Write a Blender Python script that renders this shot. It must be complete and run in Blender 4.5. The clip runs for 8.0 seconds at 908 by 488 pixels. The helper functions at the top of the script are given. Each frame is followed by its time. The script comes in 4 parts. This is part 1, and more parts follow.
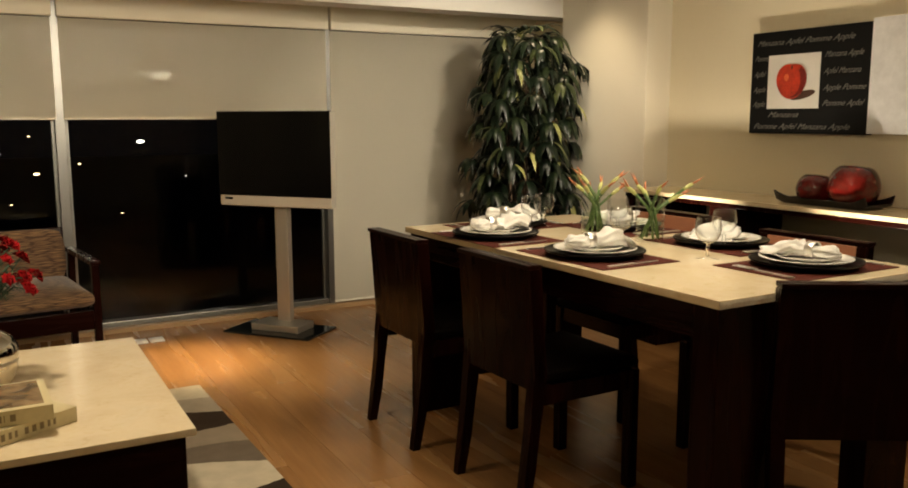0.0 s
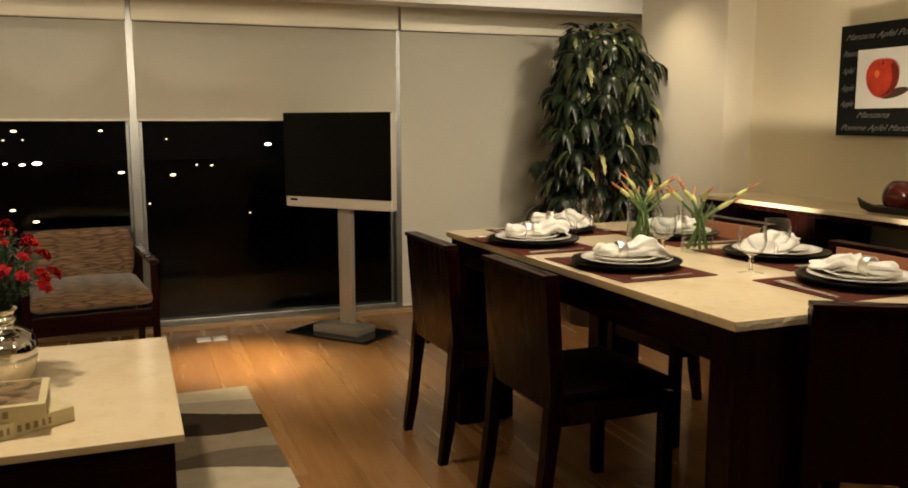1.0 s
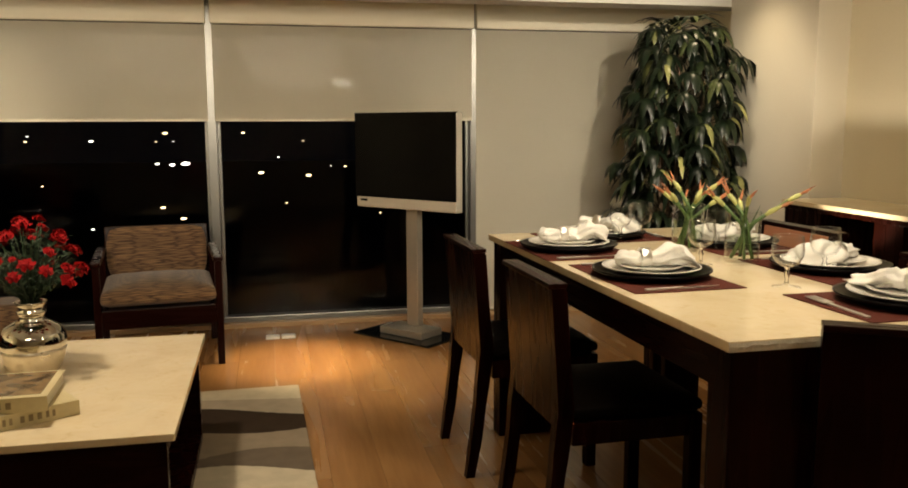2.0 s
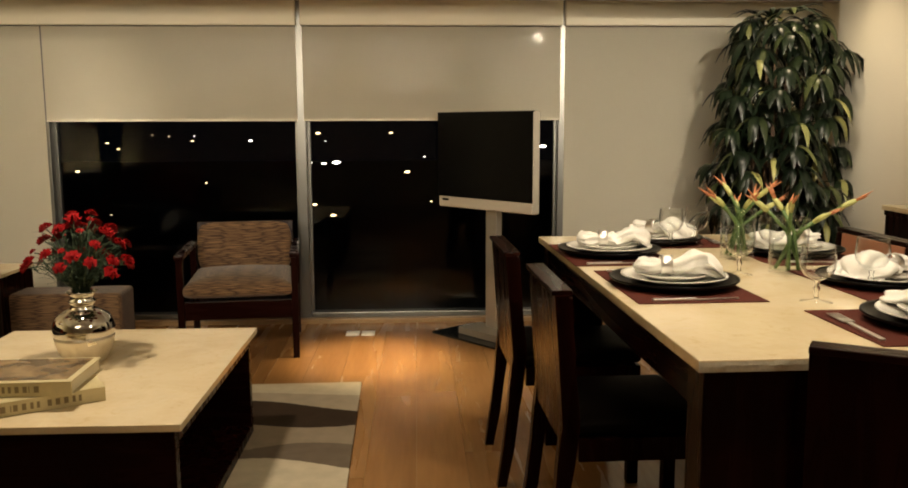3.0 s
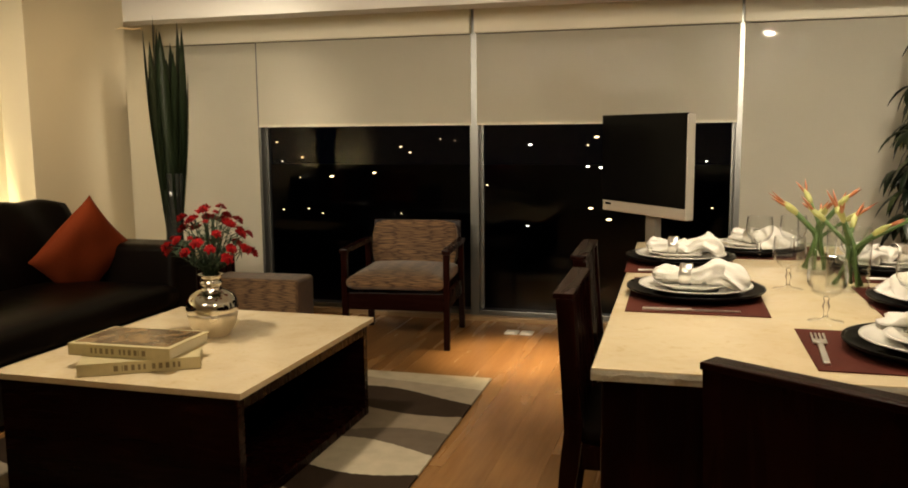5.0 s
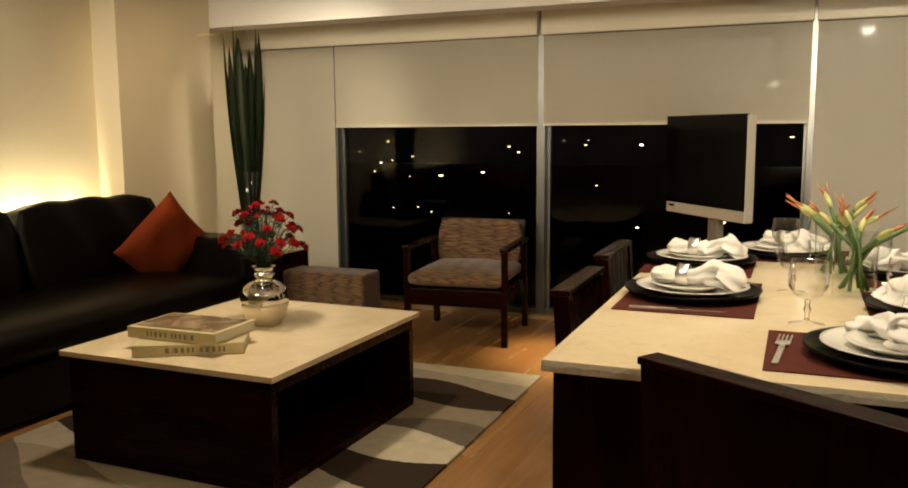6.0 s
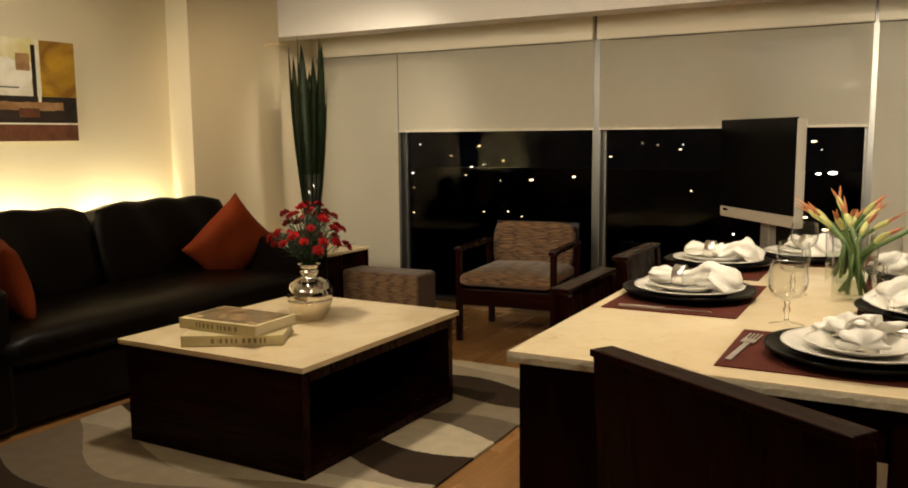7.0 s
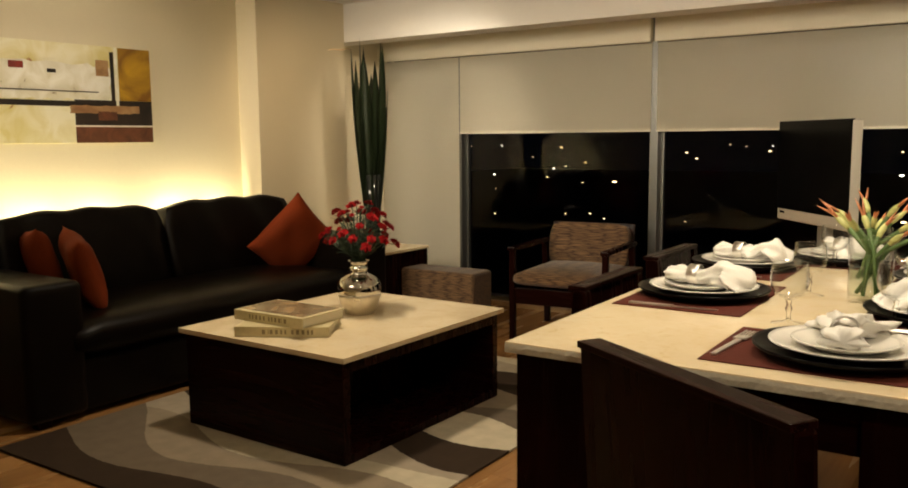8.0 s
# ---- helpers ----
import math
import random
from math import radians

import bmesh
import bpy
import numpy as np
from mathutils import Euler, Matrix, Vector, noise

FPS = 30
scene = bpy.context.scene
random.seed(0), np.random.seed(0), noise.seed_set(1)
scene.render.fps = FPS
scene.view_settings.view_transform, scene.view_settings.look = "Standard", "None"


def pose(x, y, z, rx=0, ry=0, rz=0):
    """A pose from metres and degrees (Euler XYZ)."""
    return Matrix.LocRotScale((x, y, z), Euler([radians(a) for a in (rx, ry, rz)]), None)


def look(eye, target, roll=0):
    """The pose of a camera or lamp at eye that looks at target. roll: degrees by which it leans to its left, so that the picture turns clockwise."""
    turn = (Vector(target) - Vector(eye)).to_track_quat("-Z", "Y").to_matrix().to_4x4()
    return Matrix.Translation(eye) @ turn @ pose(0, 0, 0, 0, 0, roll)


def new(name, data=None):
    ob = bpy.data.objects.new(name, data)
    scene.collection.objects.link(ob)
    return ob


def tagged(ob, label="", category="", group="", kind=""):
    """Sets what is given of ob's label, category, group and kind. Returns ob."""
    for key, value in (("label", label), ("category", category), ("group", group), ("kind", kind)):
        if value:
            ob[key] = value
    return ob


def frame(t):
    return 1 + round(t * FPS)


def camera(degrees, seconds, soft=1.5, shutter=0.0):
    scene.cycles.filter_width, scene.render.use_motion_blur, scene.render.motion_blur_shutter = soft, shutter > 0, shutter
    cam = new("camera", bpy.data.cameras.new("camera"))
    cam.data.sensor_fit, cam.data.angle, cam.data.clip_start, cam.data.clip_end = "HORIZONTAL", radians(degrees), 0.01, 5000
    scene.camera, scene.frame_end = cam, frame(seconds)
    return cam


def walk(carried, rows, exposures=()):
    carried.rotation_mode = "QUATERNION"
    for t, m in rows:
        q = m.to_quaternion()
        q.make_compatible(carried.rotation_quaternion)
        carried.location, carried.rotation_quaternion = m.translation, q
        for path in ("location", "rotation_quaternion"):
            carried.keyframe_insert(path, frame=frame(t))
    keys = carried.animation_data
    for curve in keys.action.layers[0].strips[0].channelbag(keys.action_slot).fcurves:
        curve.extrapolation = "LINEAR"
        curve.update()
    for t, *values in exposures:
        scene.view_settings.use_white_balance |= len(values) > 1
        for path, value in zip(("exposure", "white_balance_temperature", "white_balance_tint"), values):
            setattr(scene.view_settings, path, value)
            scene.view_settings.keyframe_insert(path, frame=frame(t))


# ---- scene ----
cam = camera(56.2, 8.0, soft=1.8)
PATH = [
    (0, (-0.41, -5.507, 1.298), (0.543, -3.773, 1.005), -0.1),
    (0.5, (-0.237, -5.507, 1.294), (0.599, -3.714, 1.004), -0.1),
    (1, (-0.051, -5.5, 1.283), (0.654, -3.65, 0.999), -0.1),
    (2.5, (0.517, -5.478, 1.267), (0.776, -3.515, 0.989), -0.2),
    (3, (0.711, -5.468, 1.264), (0.797, -3.489, 0.987), -0.2),
    (3.5, (0.897, -5.466, 1.259), (0.804, -3.487, 0.985), -0.3),
    (4, (1.079, -5.463, 1.258), (0.824, -3.498, 0.986), -0.3),
    (4.5, (1.254, -5.457, 1.256), (0.849, -3.517, 0.988), -0.4),
    (5, (1.417, -5.464, 1.257), (0.865, -3.56, 0.993), -0.5),
    (6.5, (1.851, -5.464, 1.26), (0.962, -3.691, 1.001), -0.4),
    (7, (1.976, -5.463, 1.258), (0.995, -3.738, 1.007), -0.5),
    (7.5, (2.08, -5.461, 1.258), (1.015, -3.786, 1.011), -0.5),
    (8, (2.174, -5.466, 1.258), (1.032, -3.843, 1.012), -0.5),
]
walk(cam, [(t, look(eye, target, roll)) for t, eye, target, roll in PATH])

# ---- world, lamps, exposure ----
POWER = 1.45
WARM = (1.0, 0.84, 0.62)
world = bpy.data.worlds.new("night")
scene.world = world
world.use_nodes = True
wn = world.node_tree.nodes["Background"]
wn.inputs["Color"].default_value = (0.004, 0.005, 0.008, 1)
wn.inputs["Strength"].default_value = 0.15


def spot(name, at, aim, watts, cone=80, blend=0.6, size=0.09, colour=WARM):
    data = bpy.data.lights.new(name, "SPOT")
    data.energy, data.spot_size, data.spot_blend, data.shadow_soft_size, data.color = watts * POWER, radians(cone), blend, size, colour
    ob = new(name, data)
    ob.matrix_world = look(at, aim)
    return ob


def area(name, at, aim, watts, sx, sy, colour=WARM):
    data = bpy.data.lights.new(name, "AREA")
    data.shape, data.size, data.size_y, data.energy, data.color = "RECTANGLE", sx, sy, watts * POWER, colour
    ob = new(name, data)
    ob.matrix_world = look(at, aim)
    return ob


CEIL = 2.24
# recessed ceiling spots
spot("downlight", (1.72, -3.35, CEIL - 0.03), (1.72, -3.35, 0), 31, 95)
spot("downlight", (1.66, -2.55, CEIL - 0.03), (1.66, -2.55, 0), 23, 95)
spot("downlight", (-0.45, -2.75, CEIL - 0.03), (-0.45, -2.75, 0), 70, 84)
spot("downlight", (0.44, -0.95, CEIL - 0.03), (0.44, -0.93, 0), 330, 30, 1.0, 0.12, (1.0, 0.74, 0.42))
# added spot: its pool stands in for a pale gloss on the floor
spot("downlight", (0.85, -1.30, CEIL - 0.03), (0.85, -1.30, 0), 110, 34, 1.0, 0.1, (1.0, 0.84, 0.56))
spot("downlight", (2.05, -1.95, CEIL - 0.03), (2.85, -0.7, 1.0), 56, 75, 1.0, 0.16)
spot("downlight", (-0.9, -1.75, CEIL - 0.03), (-2.15, -1.1, 1.2), 32, 80, 1.0, 0.15, (1.0, 0.72, 0.40))
spot("downlight", (2.72, -1.15, CEIL - 0.03), (2.85, -1.15, 0), 11, 110, 0.8, 0.06, (1.0, 0.78, 0.48))
spot("downlight", (2.55, -4.75, CEIL - 0.03), (2.55, -4.5, 0), 34, 100)
# unseen spots added to brighten the blinds, the palm and the sofa wall
for wx, watts in ((-1.7, 270), (-0.7, 280), (0.6, 310), (1.9, 210)):
    spot("unseen_washer", (wx, -4.4, CEIL - 0.03), (wx - 0.1, 0.0, 1.1), watts, 50, 1.0, 0.6)
spot("unseen_washer", (-0.3, -1.7, CEIL - 0.03), (-2.05, 0.0, 0.95), 145, 56, 1.0, 0.12)
spot("unseen_washer", (2.05, -4.0, CEIL - 0.03), (2.35, 0.0, 1.1), 230, 40, 0.9, 0.05, (1.0, 0.86, 0.66))
spot("unseen_washer", (-0.7, -3.3, CEIL - 0.03), (-2.34, -2.7, 1.5), 52, 64, 0.9, 0.25)
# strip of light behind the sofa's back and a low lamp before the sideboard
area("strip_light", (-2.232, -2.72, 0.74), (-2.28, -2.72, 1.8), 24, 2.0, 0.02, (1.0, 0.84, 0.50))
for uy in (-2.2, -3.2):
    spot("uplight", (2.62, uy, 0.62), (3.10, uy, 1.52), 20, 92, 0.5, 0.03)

# ---- materials ----


def nodes_of(name):
    m = bpy.data.materials.new(name)
    m.use_nodes = True
    t = m.node_tree
    return m, t, t.nodes["Principled BSDF"]


def node(t, kind, **values):
    n = t.nodes.new(kind)
    for k, v in values.items():
        n.inputs[k].default_value = v
    return n


def fill_ramp(r, stops):
    el = r.color_ramp.elements
    el.remove(el[1])
    el[0].position, el[0].color = stops[0][0], (*stops[0][1], 1)
    for p, c in stops[1:]:
        el.new(p).color = (*c, 1)


def ramp(t, source, stops):
    r = t.nodes.new("ShaderNodeValToRGB")
    fill_ramp(r, stops)
    t.links.new(source, r.inputs["Fac"])
    return r.outputs["Color"]


def surface(name, colour, rough=0.5, metal=0.0, vary=0.15, scale=6.0, fine=60.0, bump=0.15, coat=0.0, stretch=(1, 1, 1), spec=0.5, sheen=0.0, rvary=0.1, coat_rough=0.06):
    """A painted, woven, stone or metal surface with broad and fine variation and light relief."""
    m, t, b = nodes_of(name)
    co = t.nodes.new("ShaderNodeTexCoord")
    mp = node(t, "ShaderNodeMapping", Scale=stretch)
    t.links.new(co.outputs["Object"], mp.inputs["Vector"])
    big = node(t, "ShaderNodeTexNoise", Scale=scale, Detail=4.0)
    small = node(t, "ShaderNodeTexNoise", Scale=fine, Detail=3.0)
    for n in (big, small):
        t.links.new(mp.outputs["Vector"], n.inputs["Vector"])
    mix = t.nodes.new("ShaderNodeMath")
    mix.operation = "MULTIPLY_ADD"
    mix.inputs[1].default_value = 0.45
    t.links.new(small.outputs["Fac"], mix.inputs[0])
    half = t.nodes.new("ShaderNodeMath")
    half.operation = "MULTIPLY"
    half.inputs[1].default_value = 0.55
    t.links.new(big.outputs["Fac"], half.inputs[0])
    t.links.new(half.outputs[0], mix.inputs[2])
    lo = tuple(c * (1 - vary) for c in colour)
    hi = tuple(min(1, c * (1 + vary)) for c in colour)
    t.links.new(ramp(t, mix.outputs[0], [(0.3, lo), (0.7, hi)]), b.inputs["Base Color"])
    rr = t.nodes.new("ShaderNodeMapRange")
    rr.inputs["To Min"].default_value, rr.inputs["To Max"].default_value = max(0.02, rough - rvary), min(1, rough + rvary)
    t.links.new(big.outputs["Fac"], rr.inputs["Value"])
    t.links.new(rr.outputs[0], b.inputs["Roughness"])
    b.inputs["Metallic"].default_value = metal
    b.inputs["Specular IOR Level"].default_value = spec
    b.inputs["Coat Weight"].default_value = coat
    b.inputs["Coat Roughness"].default_value = coat_rough
    b.inputs["Sheen Weight"].default_value = sheen
    if bump:
        bp = node(t, "ShaderNodeBump", Strength=bump, Distance=0.002)
        t.links.new(small.outputs["Fac"], bp.inputs["Height"])
        t.links.new(bp.outputs["Normal"], b.inputs["Normal"])
    return m


def wood(name, dark, light, rough, along=1, scale=1.0, per_piece=False, coat=0.0, spec=0.5, twist=1.2, fade=(0.32, 0.68)):
    """Wood whose grain runs along the given axis (0, 1, 2)."""
    m, t, b = nodes_of(name)
    co = t.nodes.new("ShaderNodeTexCoord")
    st = [9.0 * scale] * 3
    st[along] = 0.7 * scale
    mp = node(t, "ShaderNodeMapping", Scale=tuple(st))
    t.links.new(co.outputs["Object"], mp.inputs["Vector"])
    vec = mp.outputs["Vector"]
    oi = t.nodes.new("ShaderNodeObjectInfo")
    if per_piece:
        sh = t.nodes.new("ShaderNodeVectorMath")
        sh.operation = "MULTIPLY_ADD"
        sh.inputs[0].default_value = (37.0, 51.0, 23.0)
        t.links.new(oi.outputs["Random"], sh.inputs[1])
        t.links.new(vec, sh.inputs[2])
        vec = sh.outputs[0]
    n1 = node(t, "ShaderNodeTexNoise", Scale=1.3, Detail=6.0, Distortion=twist)
    n2 = node(t, "ShaderNodeTexNoise", Scale=9.0, Detail=3.0)
    for n in (n1, n2):
        t.links.new(vec, n.inputs["Vector"])
    add = t.nodes.new("ShaderNodeMath")
    add.operation = "MULTIPLY_ADD"
    add.inputs[1].default_value = 0.3
    t.links.new(n2.outputs["Fac"], add.inputs[0])
    mul = t.nodes.new("ShaderNodeMath")
    mul.operation = "MULTIPLY"
    mul.inputs[1].default_value = 0.7
    t.links.new(n1.outputs["Fac"], mul.inputs[0])
    t.links.new(mul.outputs[0], add.inputs[2])
    col = ramp(t, add.outputs[0], [(fade[0], dark), (fade[1], light)])
    if per_piece:
        hs = t.nodes.new("ShaderNodeHueSaturation")
        mr = t.nodes.new("ShaderNodeMapRange")
        mr.inputs["To Min"].default_value, mr.inputs["To Max"].default_value = 0.90, 1.10
        t.links.new(oi.outputs["Random"], mr.inputs["Value"])
        t.links.new(mr.outputs[0], hs.inputs["Value"])
        t.links.new(col, hs.inputs["Color"])
        col = hs.outputs["Color"]
    t.links.new(col, b.inputs["Base Color"])
    rr = t.nodes.new("ShaderNodeMapRange")
    rr.inputs["To Min"].default_value, rr.inputs["To Max"].default_value = rough - 0.06, rough + 0.1
    t.links.new(n1.outputs["Fac"], rr.inputs["Value"])
    t.links.new(rr.outputs[0], b.inputs["Roughness"])
    b.inputs["Coat Weight"].default_value = coat
    b.inputs["Coat Roughness"].default_value = 0.15
    b.inputs["Specular IOR Level"].default_value = spec
    bp = node(t, "ShaderNodeBump", Strength=0.12, Distance=0.001)
    t.links.new(n2.outputs["Fac"], bp.inputs["Height"])
    t.links.new(bp.outputs["Normal"], b.inputs["Normal"])
    return m


def thin_glass(name, tint=(1, 1, 1), base=0.04, rim=0.7, power=4.0):
    """Clear pane: see-through, with a gloss that grows at a slant."""
    m = bpy.data.materials.new(name)
    m.use_nodes = True
    t = m.node_tree
    t.nodes.clear()
    out = t.nodes.new("ShaderNodeOutputMaterial")
    mix = t.nodes.new("ShaderNodeMixShader")
    lw = node(t, "ShaderNodeLayerWeight", Blend=0.5)
    pw = t.nodes.new("ShaderNodeMath")
    pw.operation = "POWER"
    pw.inputs[1].default_value = power
    t.links.new(lw.outputs["Facing"], pw.inputs[0])
    fr = t.nodes.new("ShaderNodeMath")
    fr.operation = "MULTIPLY_ADD"
    fr.inputs[1].default_value, fr.inputs[2].default_value = rim, base
    t.links.new(pw.outputs[0], fr.inputs[0])
    tr = node(t, "ShaderNodeBsdfTransparent", Color=(*tint, 1))
    gl = node(t, "ShaderNodeBsdfGlossy", Roughness=0.01)
    t.links.new(fr.outputs[0], mix.inputs[0])
    t.links.new(tr.outputs[0], mix.inputs[1])
    t.links.new(gl.outputs[0], mix.inputs[2])
    t.links.new(mix.outputs[0], out.inputs["Surface"])
    return m


def glowing(name, colour, strength):
    m, t, b = nodes_of(name)
    b.inputs["Base Color"].default_value = (*colour, 1)
    b.inputs["Emission Color"].default_value = (*colour, 1)
    b.inputs["Emission Strength"].default_value = strength
    return m


PLASTER = surface("wall_paint", (0.74, 0.67, 0.50), 0.62, vary=0.03, scale=1.5, fine=140, bump=0.05)
PLASTER_WHITE = surface("column_paint", (0.78, 0.73, 0.61), 0.6, vary=0.03, scale=1.5, fine=140, bump=0.05)
CEILING = surface("ceiling_paint", (0.8, 0.78, 0.74), 0.7, vary=0.02, scale=1.2, fine=120, bump=0.04)
BLIND = surface("blind_fabric", (0.78, 0.735, 0.60), 0.6, vary=0.03, scale=2, fine=400, bump=0.05, coat=0.09, spec=0.15, coat_rough=0.02)
ALUMINIUM = surface("aluminium", (0.20, 0.20, 0.19), 0.34, 0.95, vary=0.05, scale=3, fine=90, bump=0.03, stretch=(1, 1, 0.1))
PLANK = wood("oak_laminate", (0.235, 0.108, 0.034), (0.40, 0.212, 0.078), 0.24, 1, 0.75, True, twist=0.35, fade=(0.22, 0.80))
OAK_TRIM = wood("oak_trim", (0.26, 0.15, 0.07), (0.42, 0.27, 0.13), 0.4, 0)
MAHOGANY = wood("dark_mahogany", (0.0065, 0.0011, 0.0006), (0.0135, 0.0025, 0.0013), 0.25, 2, 1.6, spec=0.08)
MAHOGANY_X = wood("dark_mahogany_rail", (0.0065, 0.0011, 0.0006), (0.0135, 0.0025, 0.0013), 0.25, 0, 1.6, spec=0.08)
MAHOGANY_Y = wood("dark_mahogany_side_rail", (0.0065, 0.0011, 0.0006), (0.0135, 0.0025, 0.0013), 0.25, 1, 1.6, spec=0.08)
GLASS = thin_glass("window_glass", base=0.015, rim=0.7)


def marble():
    m, t, b = nodes_of("cream_marble")
    co = t.nodes.new("ShaderNodeTexCoord")
    a = node(t, "ShaderNodeTexNoise", Scale=5.0, Detail=7.0, Distortion=0.6)
    v = node(t, "ShaderNodeTexNoise", Scale=24.0, Detail=5.0, Distortion=1.5)
    for n in (a, v):
        t.links.new(co.outputs["Object"], n.inputs["Vector"])
    c1 = ramp(t, a.outputs["Fac"], [(0.3, (0.71, 0.575, 0.37)), (0.55, (0.78, 0.655, 0.44)), (0.75, (0.76, 0.65, 0.455))])
    c2 = ramp(t, v.outputs["Fac"], [(0.40, (1, 1, 1)), (0.62, (0.98, 0.965, 0.93)), (0.72, (0.91, 0.87, 0.80))])
    mx = t.nodes.new("ShaderNodeMix")
    mx.data_type, mx.blend_type = "RGBA", "MULTIPLY"
    mx.inputs["Factor"].default_value = 1.0
    t.links.new(c1, mx.inputs[6])
    t.links.new(c2, mx.inputs[7])
    t.links.new(mx.outputs[2], b.inputs["Base Color"])
    b.inputs["Roughness"].default_value = 0.16
    return m


MARBLE = marble()
STONE_EDGE = surface("rough_stone_edge", (0.60, 0.54, 0.42), 0.6, vary=0.15, scale=30, fine=150, bump=0.4)
LEATHER = surface("dark_brown_leather", (0.0038, 0.0022, 0.0014), 0.36, vary=0.3, scale=8, fine=220, bump=0.35, spec=0.13)

# ---- mesh helpers ----


def link_mesh(name, bm, material, smooth=False):
    me = bpy.data.meshes.new(name)
    bm.normal_update()
    bm.to_mesh(me)
    bm.free()
    for m in material if isinstance(material, (list, tuple)) else (material,):
        me.materials.append(m)
    if smooth:
        for p in me.polygons:
            p.use_smooth = True
    return new(name, me)


def part(name, bm, material, parent, label="", smooth=False, at=None):
    ob = link_mesh(name, bm, material, smooth)
    ob.parent = parent
    if at is not None:
        ob.matrix_basis = at
    return tagged(ob, label)


def thing(name, label, category, at, group="", kind=""):
    ob = new(name)
    ob.empty_display_size = 0.1
    ob.matrix_basis = at
    return tagged(ob, label, category, group, kind)


def setting(name, bm, material, label, category, smooth=False):
    return tagged(link_mesh(name, bm, material, smooth), label, category, "", "structure")


def box(x0, x1, y0, y1, z0, z1, bevel=0.0, seg=2, bm=None):
    one = bmesh.new()
    bmesh.ops.create_cube(one, size=1, matrix=Matrix.LocRotScale(((x0 + x1) / 2, (y0 + y1) / 2, (z0 + z1) / 2), None, (x1 - x0, y1 - y0, z1 - z0)))
    if bevel:
        bmesh.ops.bevel(one, geom=one.edges[:], offset=bevel, segments=seg, affect="EDGES", profile=0.6)
    return one if bm is None else merge(bm, one)


def merge(bm, other, m=None):
    if m is not None:
        bmesh.ops.transform(other, matrix=m, verts=other.verts)
    me = bpy.data.meshes.new("tmp")
    other.to_mesh(me)
    other.free()
    bm.from_mesh(me)
    bpy.data.meshes.remove(me)
    return bm


def lathe(profile, n=40, closed=False):
    """Turned round z from (radius, height) pairs."""
    bm = bmesh.new()
    rings = []
    for r, z in profile:
        if r < 1e-5:
            rings.append([bm.verts.new((0, 0, z))])
        else:
            rings.append([bm.verts.new((r * math.cos(2 * math.pi * i / n), r * math.sin(2 * math.pi * i / n), z)) for i in range(n)])
    for a, b in zip(rings, rings[1:]):
        for i in range(n):
            j = (i + 1) % n
            if len(a) == 1 and len(b) > 1:
                bm.faces.new((a[0], b[j], b[i]))
            elif len(b) == 1 and len(a) > 1:
                bm.faces.new((a[i], a[j], b[0]))
            elif len(a) > 1:
                bm.faces.new((a[i], a[j], b[j], b[i]))
    bmesh.ops.recalc_face_normals(bm, faces=bm.faces)
    return bm


def tube(points, radii, n=8, bm=None):
    """A round bar through the points, with a radius at each."""
    bm = bm or bmesh.new()
    pts = [Vector(p) for p in points]
    rings = []
    for i, p in enumerate(pts):
        d = (pts[min(i + 1, len(pts) - 1)] - pts[max(i - 1, 0)]).normalized()
        u = d.orthogonal().normalized() if i == 0 else (u - d * u.dot(d)).normalized()
        w = d.cross(u)
        r = radii[i] if isinstance(radii, (list, tuple)) else radii
        rings.append([bm.verts.new(p + r * (math.cos(2 * math.pi * k / n) * u + math.sin(2 * math.pi * k / n) * w)) for k in range(n)])
    for a, b in zip(rings, rings[1:]):
        for i in range(n):
            bm.faces.new((a[i], a[(i + 1) % n], b[(i + 1) % n], b[i]))
    bm.faces.new(rings[0][::-1])
    bm.faces.new(rings[-1])
    return bm


def cushion(w, d, h, power=0.35, n=14, crown=0.0):
    """A stuffed block, w by d by h, its base at z = 0, with soft full edges."""
    bm = bmesh.new()
    bmesh.ops.create_cube(bm, size=2)
    bmesh.ops.subdivide_edges(bm, edges=bm.edges[:], cuts=n, use_grid_fill=True)
    for v in bm.verts:
        x, y, z = v.co
        k = 1 - power * 0.22 * (abs(z) ** 3)
        s = 1 - power * 0.5 * max(abs(x) ** 6, abs(y) ** 6) * 0.6
        v.co = Vector((x * k * w / 2, y * k * d / 2, h / 2 + z * s * h / 2 + crown * (1 - x * x) * (1 - y * y) * (1 if z > 0 else 0)))
    return bm


# ---- the room ----
XL, XR, YB = -2.34, 3.26, -8.0
COL_L, COL_R, COL_Y0, COL_Y1 = -2.15, 3.07, -1.55, -0.70

floor = setting("floor", box(XL - 0.2, XR + 0.2, YB - 0.2, 0.12, -0.2, -0.012), OAK_TRIM, "warm oak laminate plank floor", "floor")
setting("wall_west", box(XL - 0.15, XL, YB, 0.12, -0.2, CEIL + 0.1), PLASTER, "cream painted wall behind the sofa", "wall")
setting("wall_east", box(XR, XR + 0.15, YB, 0.12, -0.2, CEIL + 0.1), PLASTER, "cream painted wall behind the sideboard", "wall")
setting("wall_south", box(XL - 0.15, XR + 0.15, YB - 0.15, YB, -0.2, CEIL + 0.1), PLASTER, "plain cream wall closing the room", "wall")
setting("ceiling", box(XL - 0.15, XR + 0.15, YB - 0.15, 0.12, CEIL, CEIL + 0.12), CEILING, "white painted ceiling", "ceiling")
